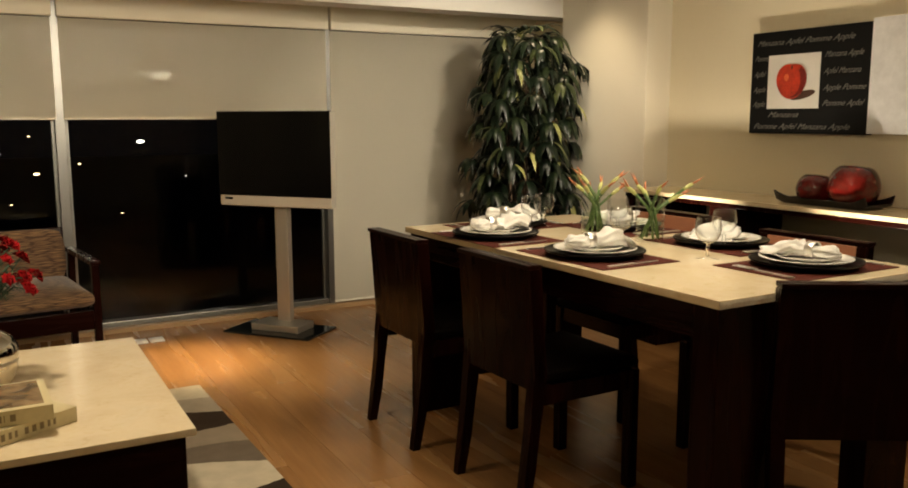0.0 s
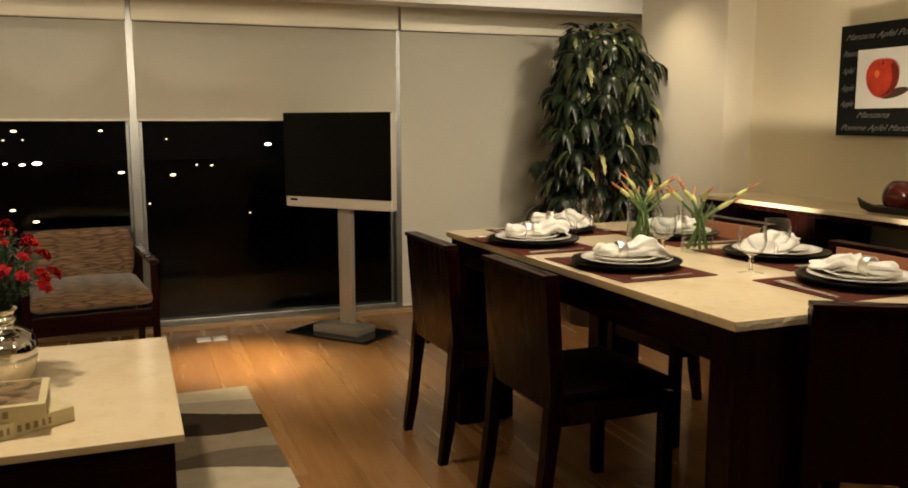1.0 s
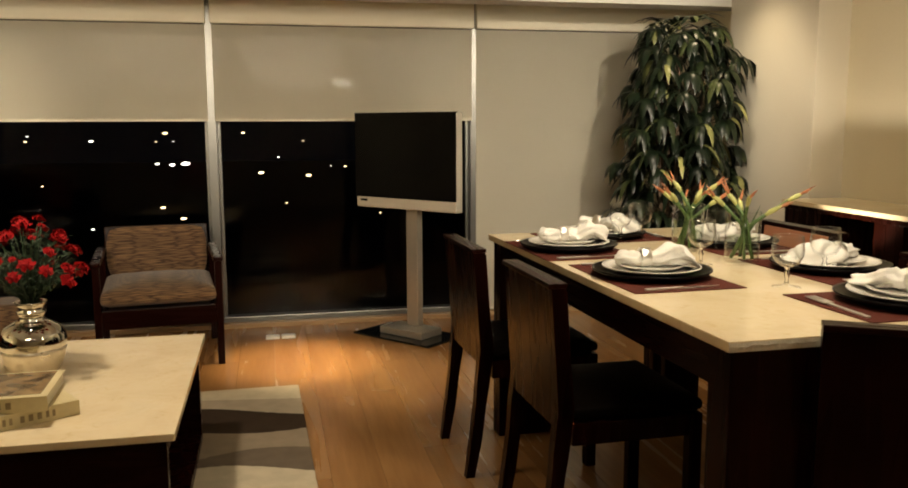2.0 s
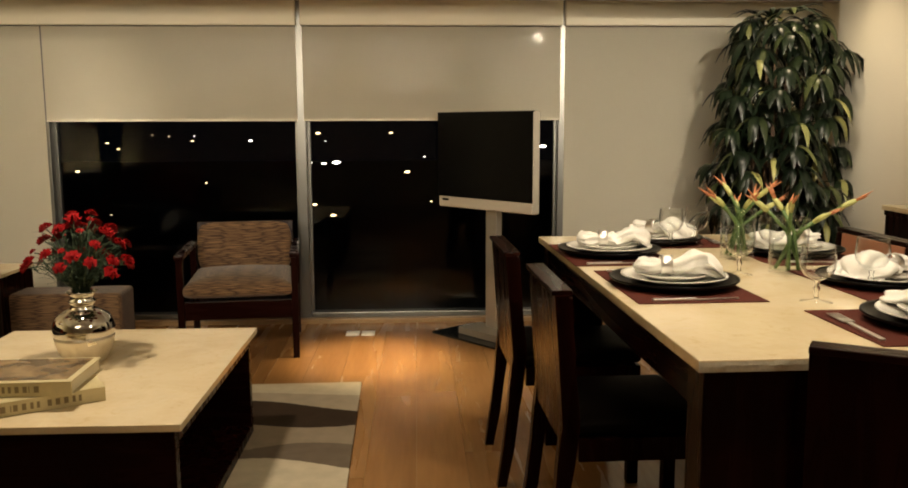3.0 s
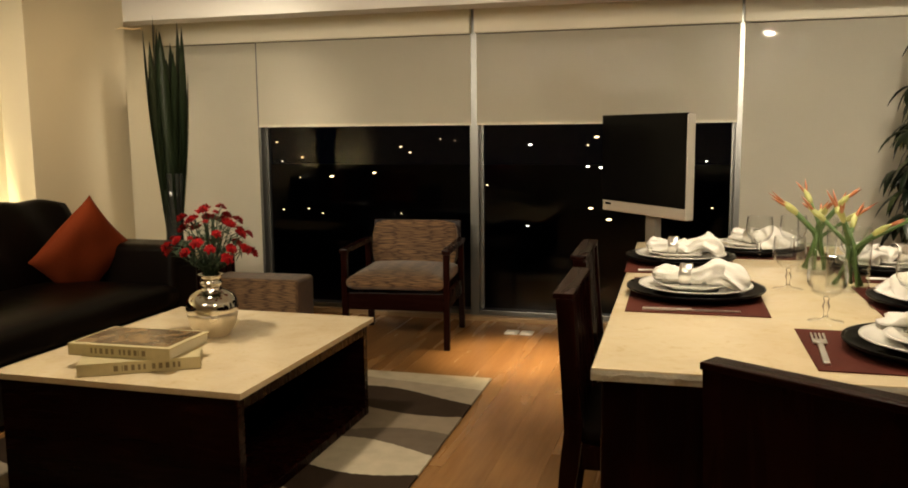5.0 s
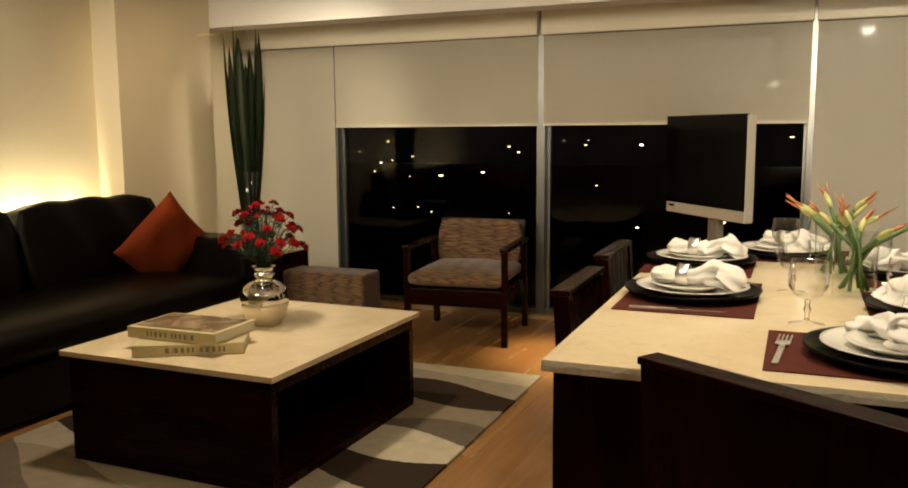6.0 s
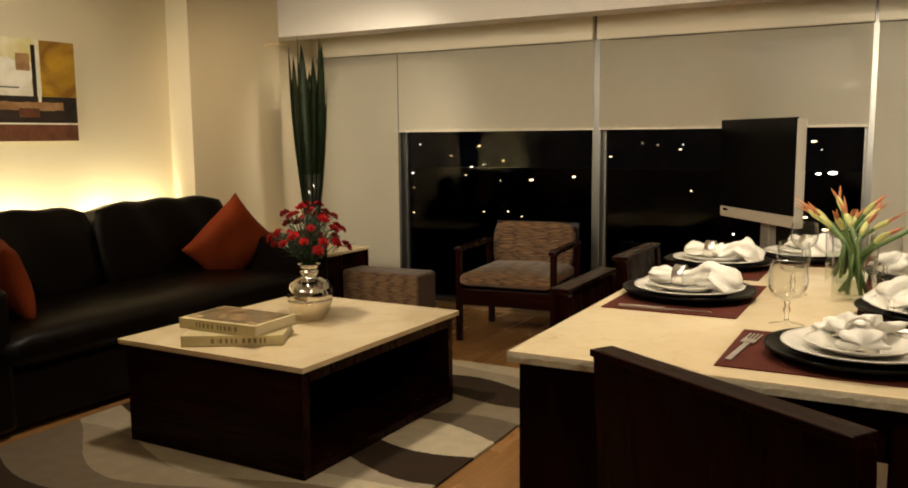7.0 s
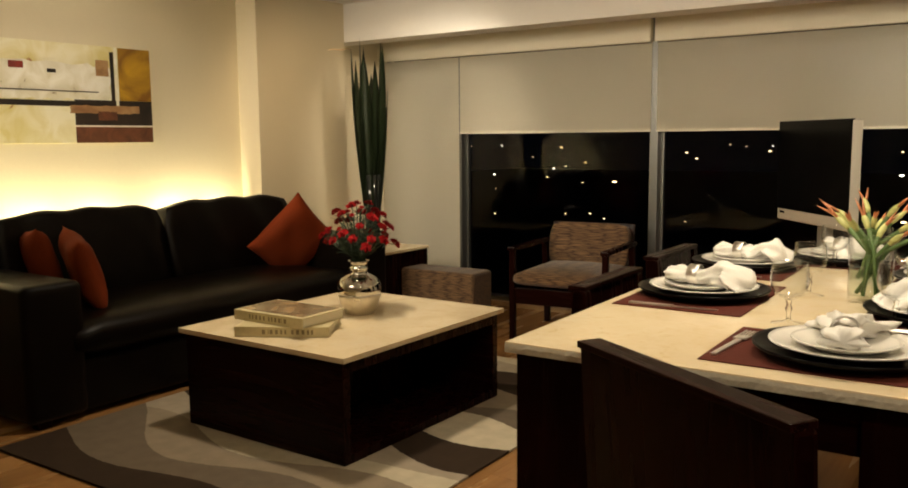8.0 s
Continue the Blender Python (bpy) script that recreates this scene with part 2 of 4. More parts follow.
setting("column_west", box(XL - 0.002, COL_L, COL_Y0, COL_Y1, -0.01, CEIL + 0.01, 0.004), PLASTER, "cream column standing out of the wall", "column")
setting("column_east", box(COL_R, XR + 0.002, COL_Y0, COL_Y1, -0.01, CEIL + 0.01, 0.004), PLASTER_WHITE, "off-white column standing out of the wall", "column")
setting("beam", box(XL - 0.003, XR + 0.003, -0.702, -0.50, 1.965, CEIL + 0.02, 0.004), CEILING, "white ceiling beam before the window", "beam")
setting("lintel", box(XL - 0.003, XR + 0.003, -0.50, 0.11, 2.055, CEIL + 0.02), CEILING, "white lintel over the windows", "lintel")
setting("baseboard_west", box(XL, XL + 0.014, -6.5, COL_Y0, 0, 0.07, 0.003), OAK_TRIM, "oak baseboard along the wall", "baseboard")
setting("baseboard_east", box(XR - 0.014, XR, -6.5, COL_Y0, 0, 0.07, 0.003), OAK_TRIM, "oak baseboard along the wall", "baseboard")
setting("threshold", box(XL, XR, -0.085, -0.03, -0.005, 0.03, 0.004), OAK_TRIM, "oak strip along the foot of the windows", "trim")

# windows with aluminium posts, sliding panes and roller blinds
POSTS = ((-1.588, -1.562), (-0.040, 0.018), (1.612, 1.658))
EDGES = (XL, *[x for p in POSTS for x in p], XR)
BAYS = [(EDGES[i], EDGES[i + 1]) for i in (0, 2, 4, 6)]
for i, (x0, x1) in enumerate(BAYS):
    w = thing(f"window_{i + 1}", "tall aluminium-framed window pane, dark with night outside", "window", pose((x0 + x1) / 2, 0.0, 0.0), kind="structure")
    hw = (x1 - x0) / 2
    part("window_sill", box(-hw, hw, -0.03, 0.06, 0.028, 0.062, 0.004), ALUMINIUM, w)
    part("window_head", box(-hw, hw, -0.005, 0.06, 1.99, 2.052, 0.003), ALUMINIUM, w)
    for s in (-1, 1):
        part("window_frame", box(s * hw - 0.018, s * hw + 0.018, 0.02, 0.055, 0.06, 1.99, 0.003), ALUMINIUM, w)
    pane = part("pane", box(-hw + 0.015, hw - 0.015, 0.035, 0.039, 0.06, 1.99), GLASS, w)
    pane.visible_shadow = False
for i, (a, b) in enumerate(POSTS):
    p = setting(f"window_post_{i + 1}", box(a, b, -0.045, 0.065, 0.028, 2.05, 0.004), ALUMINIUM, "brushed aluminium window post", "window post")
FULL = (0.045, 1.30, 1.30, 0.045)
for (x0, x1), low in zip(BAYS, FULL):
    hw = (x1 - x0) / 2 + 0.009
    text = "cream roller blind lowered to the floor" if low < 0.5 else "cream roller blind drawn half down over the window"
    rb = thing("roller_blind", text, "roller blind", pose((x0 + x1) / 2, 0, 1.87), "blinds along the windows")
    one = bmesh.new()
    cols, rows = 12, 24
    grid = [[one.verts.new((-hw + 2 * hw * i / cols, -0.050 + 0.0003 * math.sin(3.1 * i / cols * 2 + j * 0.4) * (j / rows), (low - 1.87) * j / rows)) for i in range(cols + 1)] for j in range(rows + 1)]
    for j in range(rows):
        for i in range(cols):
            one.faces.new((grid[j][i], grid[j + 1][i], grid[j + 1][i + 1], grid[j][i + 1]))
    bmesh.ops.solidify(one, geom=one.faces[:], thickness=0.0012)
    part("fabric", one, BLIND, rb)
    part("bottom_bar", box(-hw, hw, -0.0555, -0.0455, low - 1.87 - 0.007, low - 1.87 + 0.005, 0.002), BLIND, rb)
    part("cassette", box(-hw - 0.006, hw + 0.006, -0.098, -0.046, 0.004, 0.155, 0.006), BLIND, rb, "fabric-covered cassette box")

# ---- dining group ----
TURN = 1.4


rough = random.Random(9)


def dining_table():
    t = thing("dining_table", "dark mahogany dining table with a cream marble top", "table", pose(1.235, -3.945, 0, 0, 0, TURN))
    w, l = 0.935, 1.80
    part("tabletop", box(0, w, 0, l, 0.802, 0.826, 0.003), MARBLE, t, "polished cream marble slab")
    edge = bmesh.new()
    n = 90
    lo = [edge.verts.new((w * i / n, -0.001 - 0.0012 * rough.random(), 0.803)) for i in range(n + 1)]
    mi = [edge.verts.new((w * i / n, -0.001 - 0.0015 * rough.random(), 0.813 + 0.004 * rough.random())) for i in range(n + 1)]
    hi = [edge.verts.new((w * i / n, 0.0005, 0.8245)) for i in range(n + 1)]
    for i in range(n):
        edge.faces.new((lo[i], lo[i + 1], mi[i + 1], mi[i]))
        edge.faces.new((mi[i], mi[i + 1], hi[i + 1], hi[i]))
    part("rough_edge", edge, STONE_EDGE, t, "split stone edge")
    part("apron", box(0.035, w - 0.035, 0.03, 0.055, 0.70, 0.801, 0.002), MAHOGANY_X, t)
    part("apron", box(0.035, w - 0.035, l - 0.055, l - 0.03, 0.70, 0.801, 0.002), MAHOGANY_X, t)
    part("apron", box(0.03, 0.055, 0.055, l - 0.055, 0.70, 0.801, 0.002), MAHOGANY_Y, t)
    part("apron", box(w - 0.055, w - 0.03, 0.055, l - 0.055, 0.70, 0.801, 0.002), MAHOGANY_Y, t)
    for x in (0.018, w - 0.238):
        for y in (0.018, l - 0.108):
            part("leg", box(x, x + 0.22, y, y + 0.09, 0, 0.799, 0.004), MAHOGANY, t)
    return t


dining_table()
# tan puts the light on the east chairs' mahogany inner backs into the colour
LIT_MAHOGANY = surface("tan_lit_mahogany", (0.42, 0.17, 0.09), 0.45, vary=0.15, scale=8, fine=200, bump=0.2)
SEAT = surface("dark_seat_leather", (0.0035, 0.0022, 0.0016), 0.55, vary=0.25, scale=8, fine=200, bump=0.3, spec=0.03)


def lean_panel(hw, top):
    bm = box(-hw + 0.042, hw - 0.042, 0.013, 0.022, 0.56, top - 0.016, 0.003)
    for v in bm.verts:
        v.co.y += 0.025 * (top - v.co.z) / (top - 0.42)
    return bm


def dining_chair(at, label, hw=0.22, top=0.836, tan=False):
    """Back at y = 0, the sitter faces +y."""
    c = thing("dining_chair", label, "chair", at, "chairs round the dining table")
    bm = bmesh.new()
    def lean(z):
        return -0.035 + 0.06 * (z / 0.48) ** 0.8 if z < 0.48 else 0.025 * (top - z) / (top - 0.48)

    # curved back panel between the posts
    n, m = 10, 10
    front = [[None] * (n + 1) for _ in range(m + 1)]
    back = [[None] * (n + 1) for _ in range(m + 1)]
    for j in range(m + 1):
        z = 0.42 + (top - 0.432) * j / m
        for i in range(n + 1):
            x = -hw + 2 * hw * i / n
            bow = -0.002 * (1 - (2 * i / n - 1) ** 2) + lean(max(z, 0.48))
            front[j][i] = bm.verts.new((x, 0.012 + bow, z))
            back[j][i] = bm.verts.new((x, -0.025 + bow, z))
    for j in range(m):
        for i in range(n):
            bm.faces.new((front[j][i], front[j][i + 1], front[j + 1][i + 1], front[j + 1][i]))
            bm.faces.new((back[j][i + 1], back[j][i], back[j + 1][i], back[j + 1][i + 1]))
    for i in range(n):
        bm.faces.new((back[0][i], back[0][i + 1], front[0][i + 1], front[0][i]))
        bm.faces.new((front[m][i], front[m][i + 1], back[m][i + 1], back[m][i]))
    for j in range(m):
        bm.faces.new((back[j][0], front[j][0], front[j + 1][0], back[j + 1][0]))
        bm.faces.new((front[j][n], back[j][n], back[j + 1][n], front[j + 1][n]))
    part("backrest", bm, MAHOGANY, c)
    for s in (-1, 1):
        cx = s * (hw - 0.02)
        bm = bmesh.new()
        last = None
        for z in (0.0, 0.14, 0.28, 0.36, 0.42, 0.48, 0.60, 0.72, top - 0.02, top - 0.013):
            k = (0.016 if z < 0.05 else 0.02) - (0.003 if z == top - 0.013 else 0)
            row = [bm.verts.new((cx + ax * k, lean(z) + ay * (k + (0.004 if 0.3 < z < 0.5 else 0)), z)) for ax, ay in ((-1, -1), (1, -1), (1, 1), (-1, 1))]
            if last:
                for i in range(4):
                    bm.faces.new((last[i], last[(i + 1) % 4], row[(i + 1) % 4], row[i]))
            else:
                bm.faces.new(row[::-1])
            last = row
        bm.faces.new(last)
        part("leg", bm, MAHOGANY, c)
        part("leg", box(cx - 0.02, cx + 0.02, 0.41, 0.45, 0, 0.432, 0.004), MAHOGANY, c)
        part("side_rail", box(cx - 0.011, cx + 0.011, 0.048, 0.409, 0.365, 0.43, 0.002), MAHOGANY, c)
    part("front_rail", box(-hw + 0.041, hw - 0.041, 0.42, 0.44, 0.365, 0.43, 0.002), MAHOGANY_X, c)
    part("top_rail", box(-hw - 0.001, hw + 0.001, -0.033, 0.022, top - 0.012, top + 0.002, 0.003), MAHOGANY_X, c)
    if tan:
        part("lit_inner_panel", lean_panel(hw, top), LIT_MAHOGANY, c, "inner back panel, lit mahogany painted reddish tan")
    part("seat_board", box(-hw + 0.032, hw - 0.032, 0.05, 0.415, 0.395, 0.438, 0.002), MAHOGANY, c)
    part("seat", cushion(2 * hw - 0.02, 0.42, 0.06, 0.5, 10, 0.012), SEAT, c, "dark padded seat", True, pose(0, 0.242, 0.427))
    return c


side = "dark mahogany dining chair pushed under the table"
dining_chair(pose(1.03, -2.415, 0, 0, 0, -88.5), side)
dining_chair(pose(1.085, -3.095, 0, 0, 0, -88.5), side)
dining_chair(pose(2.34, -2.55, 0, 0, 0, 91.5), "dark mahogany dining chair, its lit inner back painted tan", 0.24, 0.872, True)
dining_chair(pose(2.38, -3.32, 0, 0, 0, 91.5), "dark mahogany dining chair, its lit inner back painted tan", 0.24, 0.845, True)
dining_chair(pose(1.678, -4.096, 0, 0, 0, -31), "dark mahogany dining chair standing askew at the table end", 0.275, 0.858)

# ---- sitting group ----


def coffee_table():
    t = thing("coffee_table", "low dark wooden coffee table with a cream marble top", "coffee table", pose(-0.435, -2.605, 0))
    hx, hy = 0.487, 0.570
    part("tabletop", box(-hx, hx, -hy, hy, 0.424, 0.446, 0.003), MARBLE, t, "polished cream marble slab")
    bx, by = 0.462, 0.548
    part("end_panel", box(-bx, bx, -by, -by + 0.04, 0.013, 0.423, 0.003), MAHOGANY_X, t)
    part("end_panel", box(-bx, bx, by - 0.04, by, 0.013, 0.423, 0.003), MAHOGANY_X, t)
    part("top_rail", box(-bx, bx, -by + 0.041, by - 0.041, 0.375, 0.422, 0.002), MAHOGANY, t)
    part("bottom_shelf", box(-bx, bx, -by + 0.041, by - 0.041, 0.013, 0.05, 0.002), MAHOGANY, t)
    part("middle_panel", box(-0.015, 0.015, -by + 0.041, by - 0.041, 0.051, 0.374, 0.002), MAHOGANY, t)
    return t


coffee_table()


def sofa():
    s = thing("sofa", "dark brown leather sofa with a low wide seat", "sofa", pose(-1.36, -3.62, 0))
    l = 2.42
    part("base", box(-0.78, -0.03, 0.02, l - 0.02, 0.03, 0.27, 0.02), LEATHER, s)
    part("seat_cushion", cushion(0.80, l - 0.44, 0.20, 0.6, 16, 0.012), LEATHER, s, "", True, pose(-0.39, l / 2, 0.265))
    for y in (0.14, l - 0.11):
        bm = box(-0.80, 0.0, y - min(y, 0.14), y + (0.14 if y < 1 else 0.11), 0.03, 0.645, 0.045, 5)
        part("arm", bm, LEATHER, s, "", True)
    for k in range(2):
        wy = (l - 0.44) / 2
        bm = cushion(0.22, wy - 0.004, 0.50, 0.38, 16)
        for v in bm.verts:
            f = max(0, v.co.z - 0.25) / 0.25
            v.co.z += 0.018 * f * math.cos(v.co.y / wy * 2.6) + 0.006 * math.sin(v.co.y * 23 + k) * f
            v.co.x += 0.012 * math.sin(v.co.y * 17 + v.co.z * 9 + k * 2) * abs(v.co.x) / 0.11
        part("back_cushion", bm, LEATHER, s, "", True, pose(-0.70, 0.22 + wy * (k + 0.5), 0.385, 0, -10, 0))
    part("back_panel", box(-0.86, -0.79, 0.02, l - 0.02, 0.03, 0.70, 0.025, 3), LEATHER, s)
    for x in (-0.74, -0.06):
        for y in (0.08, l - 0.08):
            part("foot", box(x - 0.03, x + 0.03, y - 0.03, y + 0.03, 0, 0.035, 0.004), MAHOGANY, s)
    return s


sofa()

# ---- floor boxes and rug ----
WHITE_PLASTIC = surface("white_plastic", (0.78, 0.76, 0.70), 0.4, vary=0.04, bump=0.03)
for x in (0.312, 0.405):
    sb = thing("floor_socket", "white floor socket plate set in the planks", "socket", pose(x, -0.365, 0.0), "floor sockets")
    part("plate", box(-0.041, 0.041, -0.05, 0.05, 0.0, 0.007, 0.003), WHITE_PLASTIC, sb)
    part("lid", box(-0.028, 0.028, -0.034, 0.034, 0.007, 0.011, 0.002), WHITE_PLASTIC, sb)


def rug_material():
    m, t, b = nodes_of("wave_rug_wool")
    co = t.nodes.new("ShaderNodeTexCoord")
    sp = t.nodes.new("ShaderNodeSeparateXYZ")
    t.links.new(co.outputs["Object"], sp.inputs[0])

    def calc(op, a, c=None):
        n = t.nodes.new("ShaderNodeMath")
        n.operation = op
        for i, v in enumerate((a, c)):
            if v is None:
                continue
            if isinstance(v, (int, float)):
                n.inputs[i].default_value = v
            else:
                t.links.new(v, n.inputs[i])
        return n.outputs[0]

    x, y = sp.outputs["X"], sp.outputs["Y"]
    edge_wob = node(t, "ShaderNodeTexNoise", Scale=45.0, Detail=2.0)
    t.links.new(co.outputs["Object"], edge_wob.inputs["Vector"])
    y = calc("ADD", y, calc("MULTIPLY", calc("SUBTRACT", edge_wob.outputs["Fac"], 0.5), 0.016))
    s5, c5, xx = calc("SINE", calc("MULTIPLY", x, 5.0)), calc("COSINE", calc("MULTIPLY", x, 5.0)), calc("MULTIPLY", x, x)
    cream, tan, dark, taupe, grey = (0.53, 0.46, 0.33), (0.36, 0.30, 0.22), (0.040, 0.026, 0.017), (0.27, 0.215, 0.150), (0.150, 0.116, 0.082)
    # each wave's edge: rest, slope, sine, cosine and square of x, and the wool on its far side
    waves = (
        ((-0.216, -0.16, 0.0, 0.0, 0.0), tan),
        ((-0.354, 0.0, -0.048, -0.082, 0.0), dark),
        ((-0.564, 0.0, 0.048, -0.049, 0.0), taupe),
        ((-0.901, 0.0, -0.076, 0.063, 0.0), grey),
        ((-1.047, 0.0, -0.092, -0.03, 0.0), cream),
        ((-1.219, 0.0, 0.077, -0.041, 0.0), dark),
        ((-1.48, 0.0, 0.05, -0.083, 0.0), tan),
        ((-1.627, 0.066, 0.0, 0.0, 0.0), cream),
        ((-1.812, 0.039, -0.072, 0.013, 0.051), taupe),
        ((-1.922, 0.293, -0.029, -0.082, 0.22), grey),
        ((-2.197, 0.051, 0.029, -0.054, 0.059), dark),
    )
    pile = None
    for (c0, c1, cs, cc, cq), wool in waves:
        line = calc("ADD", calc("MULTIPLY", x, c1), c0)
        for term, k in ((s5, cs), (c5, cc), (xx, cq)):
            if k:
                line = calc("ADD", line, calc("MULTIPLY", term, k))
        step = t.nodes.new("ShaderNodeMix")
        step.data_type = "RGBA"
        if pile is None:
            step.inputs[6].default_value = (*cream, 1)
        else:
            t.links.new(pile, step.inputs[6])
        step.inputs[7].default_value = (*wool, 1)
        t.links.new(calc("LESS_THAN", y, line), step.inputs["Factor"])
        pile = step.outputs[2]
    nz = node(t, "ShaderNodeTexNoise", Scale=220.0, Detail=2.0)
    mott = node(t, "ShaderNodeTexNoise", Scale=14.0, Detail=3.0)
    for n in (nz, mott):
        t.links.new(co.outputs["Object"], n.inputs["Vector"])
    mx = t.nodes.new("ShaderNodeMix")
    mx.data_type, mx.blend_type = "RGBA", "MULTIPLY"
    mx.inputs["Factor"].default_value = 0.6
    t.links.new(pile, mx.inputs[6])
    t.links.new(ramp(t, mott.outputs["Fac"], [(0.3, (0.75, 0.75, 0.75)), (0.7, (1, 1, 1))]), mx.inputs[7])
    t.links.new(mx.outputs[2], b.inputs["Base Color"])
    b.inputs["Roughness"].default_value = 0.95
    b.inputs["Specular IOR Level"].default_value = 0.1
    bp = node(t, "ShaderNodeBump", Strength=0.7, Distance=0.004)
    t.links.new(nz.outputs["Fac"], bp.inputs["Height"])
    t.links.new(bp.outputs["Normal"], b.inputs["Normal"])
    return m


rug = thing("rug", "wool rug with waves of cream, taupe and dark brown", "rug", pose(0.43, -1.39, 0, 0, 0, 1.2))
part("woven_top", box(-1.79, 0, -2.37, 0, 0.001, 0.012, 0.004), rug_material(), rug)

# ---- television on its stand ----
SCREEN = surface("black_screen", (0.002, 0.002, 0.0022), 0.2, vary=0.1, bump=0.0, rvary=0.02, spec=0.12)
BEZEL = surface("white_bezel", (0.50, 0.465, 0.39), 0.35, vary=0.03, bump=0.02)
STEEL = surface("brushed_steel", (0.55, 0.52, 0.46), 0.38, 0.7, vary=0.06, stretch=(1, 1, 0.05), bump=0.05)
SMOKED = surface("smoked_glass", (0.010, 0.012, 0.012), 0.08, vary=0.1, bump=0.0, rvary=0.02)
tv = thing("television", "black-screened flat television with a pale frame on a stand", "television", pose(1.125, -0.50, 0, 0, 0, -50.3))
# local x runs along the screen, the screen looks to -y
part("base_plate", box(-0.31, 0.29, -0.17, 0.17, 0.0, 0.012, 0.003), SMOKED, tv, "dark smoked glass plate")
part("foot", box(-0.16, 0.17, -0.09, 0.10, 0.012, 0.055, 0.006), STEEL, tv)
part("pole", box(-0.045, 0.045, 0.028, 0.075, 0.055, 0.95, 0.006), STEEL, tv)
part("bracket", box(-0.12, 0.12, 0.02, 0.074, 0.86, 1.12, 0.006), STEEL, tv)
part("frame", box(-0.383, 0.400, -0.045, 0.012, 0.772, 1.338, 0.010, 3), BEZEL, tv, "pale plastic frame")
part("screen", box(-0.385, 0.397, -0.050, -0.03, 0.835, 1.341, 0.003), SCREEN, tv, "black glass screen")
part("maker_badge", box(-0.345, -0.29, -0.0475, -0.044, 0.810, 0.822, 0.0), SCREEN, tv)

# ---- lounge chair and footstool in patterned fabric ----


def patterned():
    m, t, b = nodes_of("patterned_fabric")
    co = t.nodes.new("ShaderNodeTexCoord")
    mp = node(t, "ShaderNodeMapping", Scale=(9, 150, 170))
    nz = node(t, "ShaderNodeTexNoise", Scale=20.0)
    t.links.new(co.outputs["Object"], mp.inputs["Vector"])
    t.links.new(co.outputs["Object"], nz.inputs["Vector"])
    vo = node(t, "ShaderNodeTexVoronoi", Scale=1.0, Randomness=0.7)
    vo.feature = "DISTANCE_TO_EDGE"
    t.links.new(mp.outputs["Vector"], vo.inputs["Vector"])
    fine = node(t, "ShaderNodeTexNoise", Scale=300.0, Detail=2.0)
    t.links.new(co.outputs["Object"], fine.inputs["Vector"])
    c = ramp(t, vo.outputs["Distance"], [(0.03, (0.045, 0.019, 0.008)), (0.14, (0.15, 0.083, 0.037)), (0.4, (0.26, 0.155, 0.072))])
    t.links.new(c, b.inputs["Base Color"])
    b.inputs["Roughness"].default_value = 0.85
    b.inputs["Sheen Weight"].default_value = 0.2
    bp = node(t, "ShaderNodeBump", Strength=0.3, Distance=0.002)
    t.links.new(fine.outputs["Fac"], bp.inputs["Height"])
    t.links.new(bp.outputs["Normal"], b.inputs["Normal"])
    return m


FABRIC = patterned()
lc = thing("lounge_chair", "dark wooden armchair with brown patterned seat and back", "armchair", pose(-0.295, -0.60, 0, 0, 0, 7))
for s in (-1, 1):
    part("leg", box(s * 0.30 - 0.018, s * 0.30 + 0.018, -0.335, -0.30, 0, 0.56, 0.004), MAHOGANY, lc)
    bm = box(s * 0.30 - 0.018, s * 0.30 + 0.018, 0.20, 0.24, 0, 0.57, 0.004)
    for v in bm.verts:
        v.co.y += 0.05 if v.co.z < 0.2 else 0.0
    part("leg", bm, MAHOGANY, lc)
    part("arm", box(s * 0.30 - 0.024, s * 0.30 + 0.024, -0.35, 0.26, 0.56, 0.587, 0.006), MAHOGANY, lc)
    part("side_rail", box(s * 0.30 - 0.012, s * 0.30 + 0.012, -0.299, 0.21, 0.24, 0.33, 0.003), MAHOGANY, lc)
part("front_rail", box(-0.281, 0.281, -0.33, -0.305, 0.23, 0.33, 0.003), MAHOGANY_X, lc)
part("back_rail", box(-0.281, 0.281, 0.225, 0.25, 0.24, 0.33, 0.003), MAHOGANY_X, lc)
part("seat", cushion(0.57, 0.58, 0.115, 0.7, 12, 0.018), FABRIC, lc, "brown patterned seat pad", True, pose(0, -0.055, 0.331))
part("backrest", cushion(0.55, 0.07, 0.30, 0.4, 12), FABRIC, lc, "brown patterned back pad", True, pose(0, 0.245, 0.395, -9, 0, 0))
part("back_board", box(-0.285, 0.285, 0.0, 0.02, 0.0, 0.305, 0.004), MAHOGANY_X, lc, "", False, pose(0, 0.288, 0.39, -9, 0, 0))

fs = thing("footstool", "low footstool in brown patterned fabric", "footstool", pose(-1.20, -0.79, 0, 0, 0, 2))
part("cushion", box(-0.31, 0.31, -0.125, 0.125, 0.105, 0.375, 0.03, 4), FABRIC, fs)
part("base", box(-0.29, 0.29, -0.11, 0.11, 0.06, 0.104, 0.004), MAHOGANY_X, fs)
for sx in (-1, 1):
    for sy in (-1, 1):
        part("leg", box(sx * 0.26 - 0.02, sx * 0.26 + 0.02, sy * 0.09 - 0.02, sy * 0.09 + 0.02, 0, 0.06, 0.003), MAHOGANY, fs)

